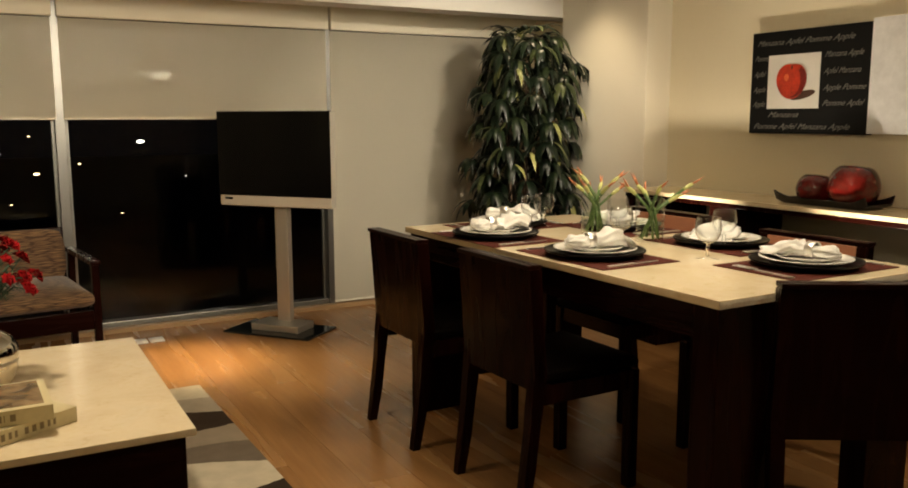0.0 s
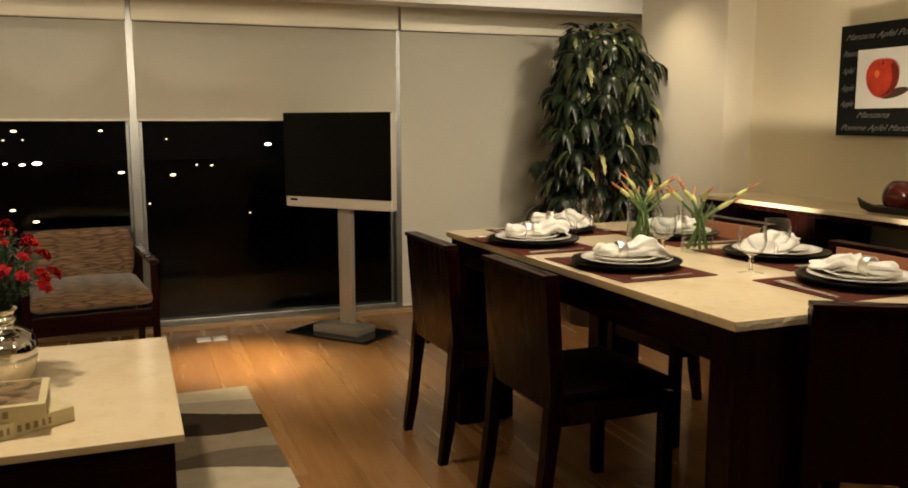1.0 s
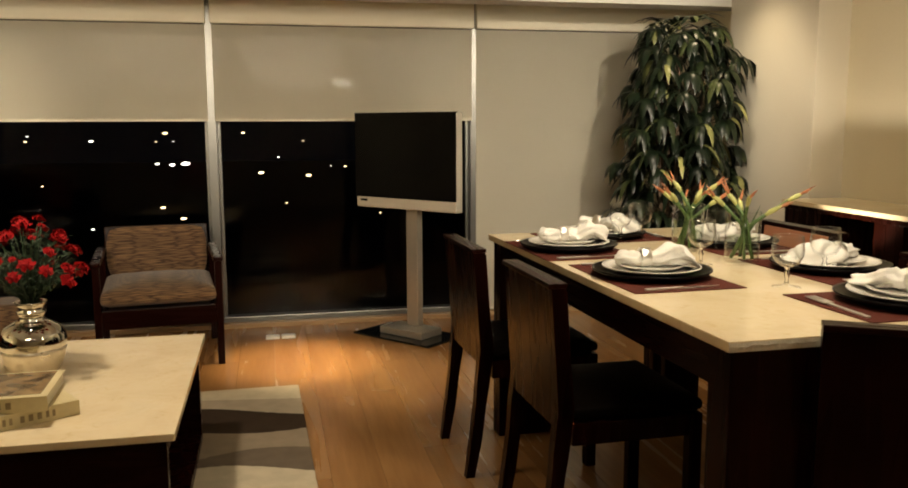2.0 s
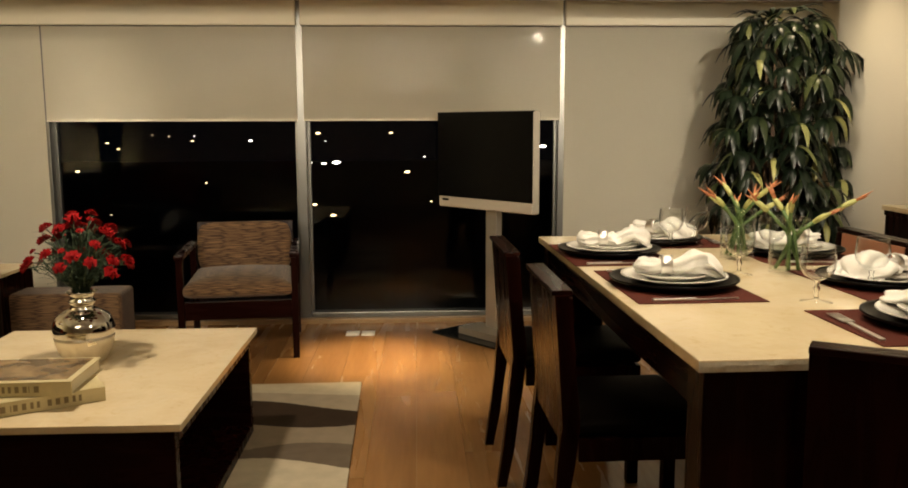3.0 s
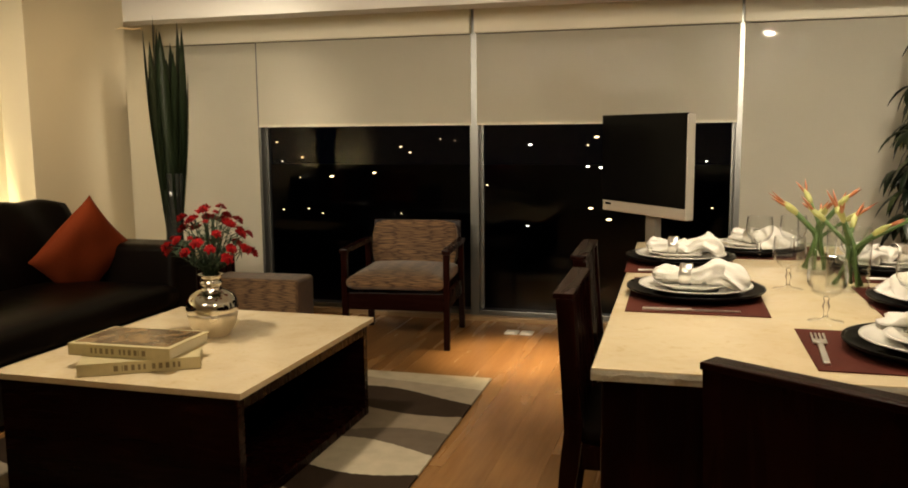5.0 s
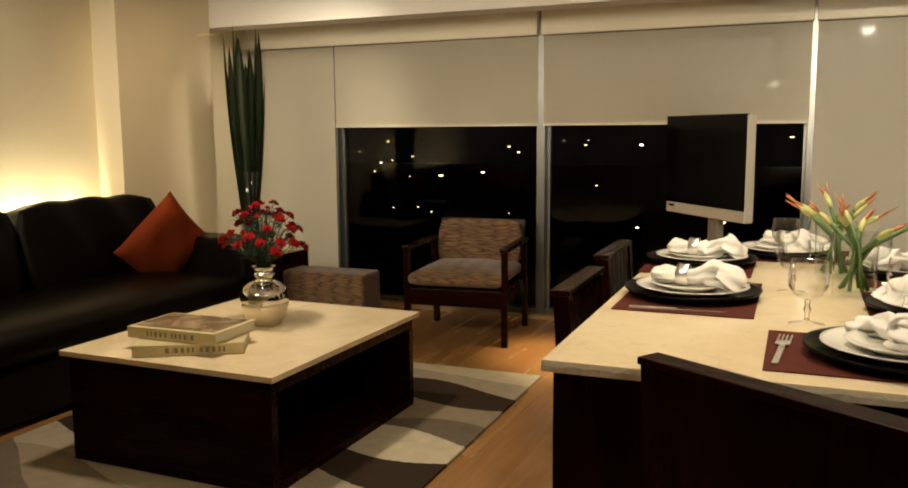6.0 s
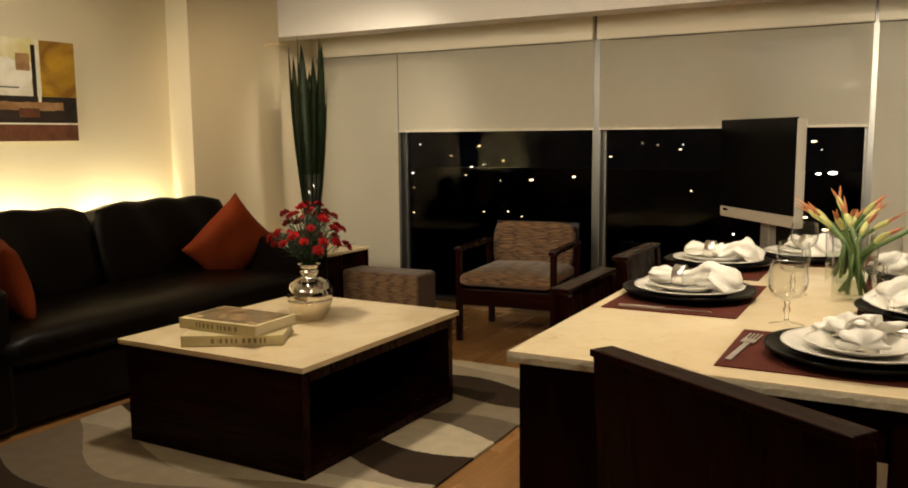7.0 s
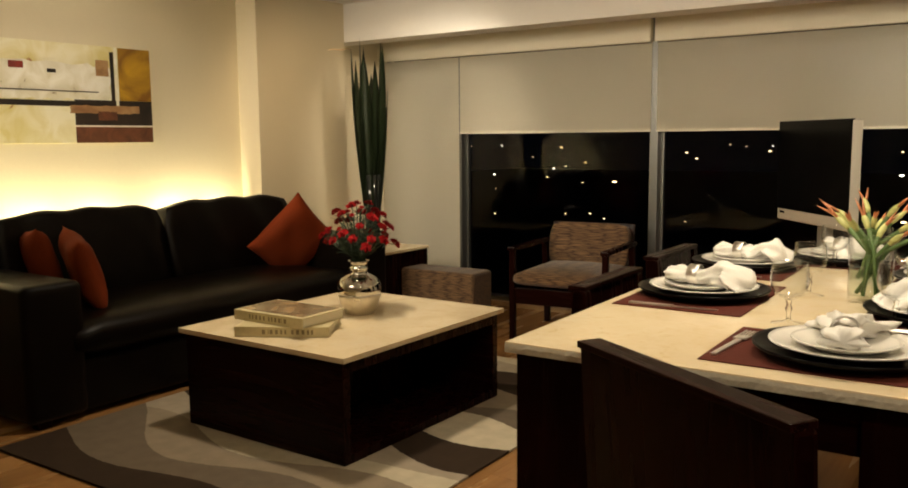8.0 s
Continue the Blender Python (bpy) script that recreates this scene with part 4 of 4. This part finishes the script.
def book(at, label, flip, top):
    """Spine on the -y side."""
    b = thing("book", label, "book", at, "books on the coffee table")
    w, d, h = 0.40, 0.26, 0.043
    part("page_block", box(-w / 2 + 0.006, w / 2 - 0.006, 0.004, d - 0.006, 0.004, h - 0.004), PAGES, b)
    part("cover", box(-w / 2, w / 2, 0, d, 0, 0.0035, 0.001), COVER, b)
    part("cover", box(-w / 2, w / 2, 0, d, h - 0.0035, h, 0.001), COVER, b)
    part("spine", box(-w / 2, w / 2, -0.004, 0.0035, 0.0, h, 0.0015), COVER, b)
    if top:
        part("jacket_picture", box(-w / 2 + 0.01, w / 2 - 0.02, 0.02, d - 0.012, h, h + 0.0012), JACKET, b, "brown painted jacket picture")
    # the title on the spine as two rows of plain upright bars
    x = 0.0
    spine_at = pose(0.045 if not flip else -0.02, -0.0042, h / 2, 90, 180 if flip else 0, 0)
    for wide in (21, 4, 18, 17, 13, 12, 0, 17, 18, 18, 13, 12):
        wide *= 0.0011
        if wide > 0:
            part("title_bar", box(x - 0.128, x - 0.128 + wide * 0.6, -0.0095, 0.0095, 0, 0.0004), INK, b, "", False, spine_at)
        x += wide + 0.003 if wide > 0 else 0.012
    return b


book(pose(-0.405, -3.05, 0.446, 0, 0, 31), "cream-spined art book lying flat under another", False, False)
book(pose(-0.495, -3.04, 0.4895, 0, 0, 2), "art book with a painted jacket lying on another", True, True)

# ---- silver vase of red carnations ----
CHROME = surface("mercury_silver", (0.66, 0.63, 0.57), 0.07, 1.0, vary=0.06, scale=10, fine=60, bump=0.02, rvary=0.04)
FROST = surface("frosted_silver", (0.74, 0.68, 0.56), 0.30, 0.85, vary=0.08, scale=20, fine=120, bump=0.05)
STEM = surface("green_stem", (0.075, 0.135, 0.035), 0.55, vary=0.3, bump=0.05)
DEEP_GREEN = surface("deep_green_leaf", (0.022, 0.045, 0.018), 0.6, vary=0.3, bump=0.05)
PETAL = surface("red_petal", (0.23, 0.004, 0.005), 0.7, vary=0.3, scale=30, fine=120, bump=0.1, spec=0.1)
vz = thing("flower_vase", "round silvered vase of red carnations", "vase", pose(-0.46, -2.50, 0.446))
part("belly", lathe([(0.0, 0.0), (0.060, 0.0), (0.066, 0.006), (0.088, 0.04), (0.100, 0.085), (0.101, 0.098), (0.096, 0.098), (0.0, 0.02)], 48), FROST, vz, "frosted lower half", True)
part("shoulder", lathe([(0.101, 0.0985), (0.104, 0.115), (0.101, 0.140), (0.086, 0.165), (0.058, 0.182), (0.040, 0.190), (0.038, 0.205), (0.045, 0.212), (0.045, 0.218), (0.038, 0.224), (0.042, 0.240), (0.052, 0.250), (0.048, 0.251), (0.036, 0.235), (0.034, 0.20), (0.09, 0.13), (0.095, 0.10)], 48), CHROME, vz, "mirror-bright upper half", True)
rnd = random.Random(21)


def carnation(bm, c, way, r):
    """Ruffled petals in three tiers round the way it faces."""
    q = Vector(way).to_track_quat("Z", "Y").to_matrix()
    for tier, (rad, lift) in enumerate(((1.0, 0.0), (0.72, 0.28), (0.42, 0.5))):
        n = 18
        mid = bm.verts.new(Vector(c) + q @ Vector((0, 0, r * (lift - 0.25))))
        ring = []
        for i in range(n):
            a = 2 * math.pi * i / n
            k = rad * r * (1 + 0.16 * math.sin(i * 2.1 + tier) + rnd.uniform(-0.12, 0.12))
            ring.append(bm.verts.new(Vector(c) + q @ Vector((k * math.cos(a), k * math.sin(a), r * (lift + 0.25 * math.sin(i * math.pi * 0.9) + rnd.uniform(-0.08, 0.08))))))
        for i in range(n):
            bm.faces.new((mid, ring[i], ring[(i + 1) % n]))


leafs = bmesh.new()
for i in range(40):
    a = i * 2.39996
    k = math.sqrt((i + 0.5) / 40)
    out = 0.175 * k
    tip = Vector((out * math.cos(a), out * math.sin(a), 0.50 - 0.17 * k * k + rnd.uniform(-0.035, 0.035)))
    pts = [(0.022 * k * math.cos(a), 0.022 * k * math.sin(a), 0.16), (0.03 * k * math.cos(a), 0.03 * k * math.sin(a), 0.26), tuple(tip * 0.72 + Vector((0, 0, 0.10))), tuple(tip)]
    st = part("stem", tube(pts, 0.0022, 5), DEEP_GREEN, vz, smooth=True)
    bm = bmesh.new()
    way = Vector((math.cos(a) * k, math.sin(a) * k, 0.9))
    carnation(bm, tip + way.normalized() * 0.008, way, rnd.uniform(0.019, 0.029) if i % 5 else 0.012)
    part("carnation", bm, PETAL, st, "ruffled red carnation", True)
    for j in range(16):
        u = rnd.uniform(0.05, 0.95) ** 1.2
        p = Vector(pts[1]).lerp(tip, u)
        b = rnd.uniform(0, 6.28)
        strap(leafs, p, (math.cos(b), math.sin(b), rnd.uniform(0.4, 1.2)), rnd.uniform(0.04, 0.08), 0.006, 0.8, 3)
part("foliage", leafs, DEEP_GREEN, vz, "fine green leaves")

# ---- place settings ----
MAT = surface("burgundy_mat", (0.085, 0.020, 0.013), 0.75, vary=0.2, scale=12, fine=300, bump=0.5, spec=0.12)
CHARGER = surface("black_charger", (0.0035, 0.003, 0.0028), 0.30, vary=0.2, bump=0.05, spec=0.08)
PORCELAIN = surface("white_porcelain", (0.78, 0.76, 0.70), 0.14, vary=0.03, bump=0.0, rvary=0.03)
LINEN = surface("white_linen", (0.82, 0.80, 0.75), 0.85, vary=0.06, scale=20, fine=260, bump=0.3, sheen=0.2)
SILVER = surface("cutlery_steel", (0.86, 0.84, 0.80), 0.33, 1.0, vary=0.05, bump=0.02)
CLEAR = thin_glass("clear_glass", (0.985, 0.99, 0.985), 0.02, 0.95, 2.8)
SOLID, _t, _b = nodes_of("solid_glass")
_b.inputs["Base Color"].default_value = (0.97, 0.98, 0.97, 1)
_b.inputs["Roughness"].default_value = 0.02
_b.inputs["IOR"].default_value = 1.45
_b.inputs["Transmission Weight"].default_value = 1.0
ZT = 0.826


def napkin_mesh(seed):
    """Linen drawn through a ring: a rolled end and a loose fan."""
    r = random.Random(seed)
    bm = bmesh.new()
    n, rows, last = 36, 26, None
    ph = [r.uniform(0, 6.28) for _ in range(6)]
    for j in range(rows + 1):
        u = j / rows
        y = -0.10 + 0.27 * u
        g = abs(u - 0.36)
        if u < 0.36:
            wx, wz = 0.020 + 0.024 * min(1, g / 0.22), 0.017 + 0.005 * min(1, g / 0.2)
        else:
            wx, wz = 0.020 + 0.065 * min(1, g / 0.5), 0.017 + 0.012 * math.sin(min(1, g / 0.64) * math.pi * 0.75)
        ends = min(1, u / 0.07, (1 - u) / 0.05)
        ends = max(0.05, ends) ** 0.5
        ring = []
        for i in range(n):
            a = 2 * math.pi * i / n
            pl = 1 + min(1, g / 0.15) * (0.26 * abs(math.sin(2.5 * a + ph[0] + u * 3)) - 0.13 + 0.16 * math.sin(7 * a + ph[1] - u * 6) + 0.07 * math.sin(13 * a + ph[4] + u * 9) + 0.13 * math.sin(u * 17 + 3 * a + ph[2]) + 0.07 * math.sin(u * 31 - 5 * a + ph[5]))
            x = wx * ends * math.cos(a) * pl + 0.015 * math.sin(u * 6 + ph[2]) * u
            z = 0.026 + wz * ends * math.sin(a) * pl + (0.014 * math.sin(u * 9 + ph[3]) if u > 0.5 else 0)
            drop = -0.022 * max(0, (u - 0.75) / 0.25) ** 2
            ring.append(bm.verts.new((x, y + 0.012 * math.sin(3 * a + ph[5]) * ends * (u > 0.8), max(0.004, z + drop))))
        if last:
            for i in range(n):
                bm.faces.new((last[i], last[(i + 1) % n], ring[(i + 1) % n], ring[i]))
        else:
            bm.faces.new(ring[::-1])
        last = ring
    bm.faces.new(last)
    for v in bm.verts:
        v.co = Vector((v.co.x * 0.86, v.co.y * 0.90, v.co.z * 0.94))
    return bm


def place_setting(x, y, rz, seed, turn):
    """The sitter is on the -y side of the mat."""
    here = pose(x, y, ZT, 0, 0, rz)
    m = thing("place_mat", "burgundy woven place mat on the marble top", "place mat", here, "place mats")
    part("weave", box(-0.24, 0.24, -0.165, 0.165, 0.0005, 0.003, 0.001), MAT, m)
    ch = thing("charger_plate", "large black charger plate on the mat", "plate", here @ pose(0, 0, 0.003), "black charger plates")
    part("disc", lathe([(0, 0.0), (0.12, 0.0), (0.130, 0.002), (0.168, 0.015), (0.174, 0.020), (0.174, 0.024), (0.166, 0.021), (0.132, 0.010), (0.0, 0.009)], 56), CHARGER, ch, smooth=True)
    dp = thing("dinner_plate", "white porcelain dinner plate on the charger", "plate", here @ pose(0, 0, 0.0125), "white plates")
    part("disc", lathe([(0, 0.0), (0.085, 0.0), (0.092, 0.003), (0.138, 0.017), (0.144, 0.019), (0.143, 0.022), (0.134, 0.020), (0.095, 0.009), (0.0, 0.008)], 56), PORCELAIN, dp, smooth=True)
    sp = thing("side_plate", "small white porcelain plate on the dinner plate", "plate", here @ pose(0.0, -0.005, 0.021), "white plates")
    part("disc", lathe([(0, 0.0), (0.060, 0.0), (0.066, 0.003), (0.097, 0.015), (0.101, 0.017), (0.100, 0.019), (0.092, 0.017), (0.066, 0.008), (0.0, 0.007)], 48), PORCELAIN, sp, smooth=True)
    nk = thing("napkin", "white linen napkin drawn through a silver ring", "napkin", here @ pose(0.0, -0.02, 0.029, 0, 0, turn), "napkins on the plates")
    part("cloth", napkin_mesh(seed), LINEN, nk, smooth=True)
    ring = lathe([(0.027, -0.016), (0.029, -0.014), (0.0275, 0.0), (0.029, 0.014), (0.027, 0.016), (0.0255, 0.0), (0.027, -0.016)], 28)
    part("napkin_ring", ring, SILVER, nk, "polished silver ring", True, pose(0, -0.003, 0.0275, 90, 0, 0))
    fk = thing("fork", "steel fork on the place mat", "fork", here @ pose(-0.212, -0.01, 0.0032, 0, 0, -4), "forks")
    bm = box(-0.006, 0.006, -0.12, 0.03, 0.0, 0.005, 0.0015)
    merge(bm, box(-0.014, 0.014, 0.03, 0.062, 0.003, 0.0065, 0.0015))
    part("handle", bm, SILVER, fk)
    for k in range(4):
        part("tine", box(-0.0138 + k * 0.0078, -0.0138 + k * 0.0078 + 0.0042, 0.0622, 0.115, 0.0035, 0.0065, 0.001, 1), SILVER, fk)
    kn = thing("knife", "polished steel table knife on the place mat", "knife", here @ pose(0.212, -0.01, 0.0032, 0, 0, 3), "knives")
    part("handle", box(-0.007, 0.007, -0.115, 0.0, 0.0, 0.006, 0.002), SILVER, kn)
    bm = box(-0.008, 0.008, 0.0005, 0.11, 0.001, 0.0028)
    for v in bm.verts:
        if v.co.y > 0.1:
            v.co.x = -0.006 if v.co.x < 0 else 0.0
    part("blade", bm, SILVER, kn)


place_setting(1.412, -3.20, -90 + TURN, 1, -8)
place_setting(1.362, -2.63, -90 + TURN, 2, -6)
place_setting(1.865, -3.70, TURN, 3, 6)
place_setting(1.99, -3.22, 90 + TURN, 4, 30)
place_setting(1.975, -2.66, 90 + TURN, 5, 25)
place_setting(1.60, -2.345, 180 + TURN, 6, 40)


def goblet(x, y):
    g = thing("wine_glass", "clear stemmed wine glass on the marble top", "glass", pose(x, y, ZT), "wine glasses")
    part("foot", lathe([(0.0, 0.0), (0.038, 0.0), (0.038, 0.002), (0.012, 0.006), (0.006, 0.012), (0.0, 0.012)], 32), CLEAR, g, smooth=True)
    part("stem", lathe([(0.006, 0.0121), (0.0048, 0.024), (0.0085, 0.036), (0.0050, 0.046), (0.008, 0.056)], 16), SOLID, g, smooth=True)
    b = part("bowl", lathe([(0.0, 0.0565), (0.014, 0.058), (0.032, 0.069), (0.0415, 0.087), (0.0435, 0.105), (0.0395, 0.142), (0.0390, 0.1435), (0.0380, 0.142), (0.0420, 0.105), (0.0400, 0.088), (0.0305, 0.0705), (0.0, 0.060)], 36), CLEAR, g, smooth=True)
    return g


for gx, gy in ((1.695, -3.445), (1.652, -3.05), (1.61, -2.51), (1.90, -3.32), (1.72, -2.45), (1.86, -2.78)):
    goblet(gx, gy)

# ---- two glasses of orange flowers ----
ORANGE = surface("orange_bract", (0.42, 0.15, 0.06), 0.5, vary=0.3, scale=30, bump=0.1)
BUD = surface("yellow_green_bud", (0.46, 0.47, 0.17), 0.5, vary=0.25, scale=25, bump=0.1)
WATER = thin_glass("water", (0.93, 0.97, 0.92), 0.01, 0.25)


def flower_glass(x, y, seed, count, side):
    f = thing("glass_of_flowers", "clear glass vase of orange flowers on green stems", "vase", pose(x, y, ZT), "flower glasses on the table")
    part("glass", lathe([(0.0, 0.0), (0.050, 0.0), (0.053, 0.004), (0.056, 0.165), (0.0550, 0.1665), (0.0540, 0.165)], 40), CLEAR, f, "clear cylinder", True)
    part("water", lathe([(0.0, 0.0135), (0.050, 0.0145), (0.0525, 0.085), (0.0, 0.085)], 32), WATER, f, smooth=True)
    r = random.Random(seed)
    for i in range(count):
        a = 2 * math.pi * i / count + r.uniform(-0.3, 0.3)
        out = r.uniform(0.02, 0.085)
        h = r.uniform(0.16, 0.215)
        if side and i == 0:
            a, out, h = radians(-12), 0.15, 0.205
        ca, sa = math.cos(a), math.sin(a)
        root = Vector((-0.035 * ca, -0.035 * sa, 0.016))
        tip = Vector((out * ca, out * sa, h))
        mid = root.lerp(tip, 0.55) + Vector((-0.015 * ca, -0.015 * sa, 0.015))
        for q in (root, mid):
            k = math.hypot(q.x, q.y)
            if q.z < 0.165 and k > 0.04:
                q.x, q.y = q.x * 0.04 / k, q.y * 0.04 / k
        st = part("stem", tube([root, mid, tip], [0.0052, 0.0056, 0.0058], 8), STEM, f, smooth=True)
        d = (tip - mid).normalized()
        lean = (d + Vector((ca, sa, 0)) * 0.25).normalized()
        part("bud", tube([tip - d * 0.012, tip + lean * 0.004, tip + lean * 0.022, tip + lean * 0.036, tip + lean * 0.046], [0.0055, 0.008, 0.0085, 0.005, 0.0015], 10), BUD, st, "yellow-green bud", True)
        for j in range(2):
            b = r.uniform(0, 6.28)
            w = (lean + 0.35 * Vector((math.cos(b), math.sin(b), 0.1))).normalized()
            s0 = tip + lean * 0.025
            part("bract", tube([s0, s0 + w * 0.03, s0 + w * r.uniform(0.045, 0.07)], [0.004, 0.004, 0.0006], 6), ORANGE, st, "pointed orange bract", True)
        if i % 3 == 0:
            part("leaf_blade", blade_leaf(root + Vector((0.004, 0, 0.0)), mid + Vector((0.012 * ca, 0.012 * sa, 0.05)), 0.014, (0.006 * ca, 0.006 * sa, 0), 6), STEM, st, "", True)


flower_glass(1.80, -3.04, 3, 6, True)
flower_glass(1.755, -2.76, 8, 8, False)

# ---- lamp over the table, seen only as a reflection ----
PAPER = surface("lamp_metal", (0.5, 0.48, 0.44), 0.4, 0.6, vary=0.05, bump=0.02)
GLOW = glowing("lamp_glow", (1.0, 0.86, 0.62), 130.0)
pl = thing("pendant_lamp", "slim hanging lamp with two glowing tubes over the table", "lamp", pose(1.18, -4.09, 1.71))
part("housing", box(-0.22, 0.22, -0.05, 0.05, 0.06, 0.075, 0.004), PAPER, pl)
part("rod", tube([(0, 0, 0.075), (0, 0, CEIL - 1.71)], 0.006, 8), PAPER, pl, smooth=True)
for z in (0.005, 0.038):
    part("glow_tube", tube([(-0.21, 0.03, z), (0.21, 0.03, z)], 0.011, 10), GLOW, pl, "glowing tube", True)
    for s in (-1, 1):
        part("holder", box(s * 0.212 - 0.004, s * 0.212 + 0.004, 0.015, 0.045, z - 0.012, 0.0599), PAPER, pl)

# ---- the night outside ----
NIGHT = surface("night_ground", (0.01, 0.01, 0.01), 0.95, vary=0.3, scale=0.01, fine=0.1, bump=0.0)
setting("ground", box(-900, 900, 3, 1500, -61, -60), NIGHT, "dark ground far below the windows at night", "ground")
rnd = random.Random(4)
for tint, label, share, power in (((1.0, 0.72, 0.38), "amber", 34, 5.0), ((1.0, 0.93, 0.82), "white", 16, 7.0)):
    cl = bmesh.new()
    spots = [(-24, -10, 1.5), (-27, -10, 0.9), (-32, -10, 0.7), (-47, -3, 0.7), (38, -5, 1.2)] if label == "white" else [(-2, -12, 1.0), (-24, -25, 1.0), (-31, -23, 0.9), (-29, -1, 0.9), (-113, -13, 0.9), (12, -14, 1.0), (-100, -12, 0.8), (-7, -1, 0.7)]
    while len(spots) < share:
        spots.append((rnd.uniform(-190, 60), -1 - 27 * rnd.random() ** 1.5, rnd.choice((0.25, 0.3, 0.4, 0.5))))
    for x, z, k in spots:
        ball = bmesh.new()
        bmesh.ops.create_icosphere(ball, subdivisions=1, radius=0.5)
        merge(cl, ball, Matrix.LocRotScale((x, 250 + rnd.uniform(-10, 10), z), None, (k * 1.9, k, k * 0.68)))
    ob = link_mesh("city_lights", cl, glowing(label + "_city_light", tint, power))
    tagged(ob, f"distant {label} lights of the city at night", "city lights", "", "stuff")

for ob in scene.objects:
    if ob.type == "MESH" and ob.data.materials and ob.data.materials[0] in (CLEAR, SOLID, WATER):
        ob.visible_shadow = False

# ---- floor planks ----
rnd = random.Random(2)
PW, PL = 0.19, 1.28
plank_mesh = None
x = XL
while x < XR:
    y = YB - rnd.uniform(0, PL)
    while y < 0.0:
        y1 = min(y + PL, 0.0)
        y0 = max(y, YB)
        if y1 - y0 > 0.05:
            if abs(y1 - y0 - PL) < 1e-4 and x + PW <= XR:
                if plank_mesh is None:
                    first = part("plank", box(-PW / 2 + 0.0004, PW / 2 - 0.0004, -PL / 2 + 0.0004, PL / 2 - 0.0004, -0.011, 0.0), PLANK, floor)
                    plank_mesh = first.data
                    pk = first
                else:
                    pk = new("plank", plank_mesh)
                    pk.parent = floor
                pk.matrix_basis = pose(x + PW / 2, (y0 + y1) / 2, 0)
            else:
                hw = (min(x + PW, XR) - x) / 2
                hl = (y1 - y0) / 2
                part("plank", box(-hw + 0.0004, hw - 0.0004, -hl + 0.0004, hl - 0.0004, -0.011, 0.0), PLANK, floor, at=pose(x + hw, (y0 + y1) / 2, 0))
        y += PL
    x += PW
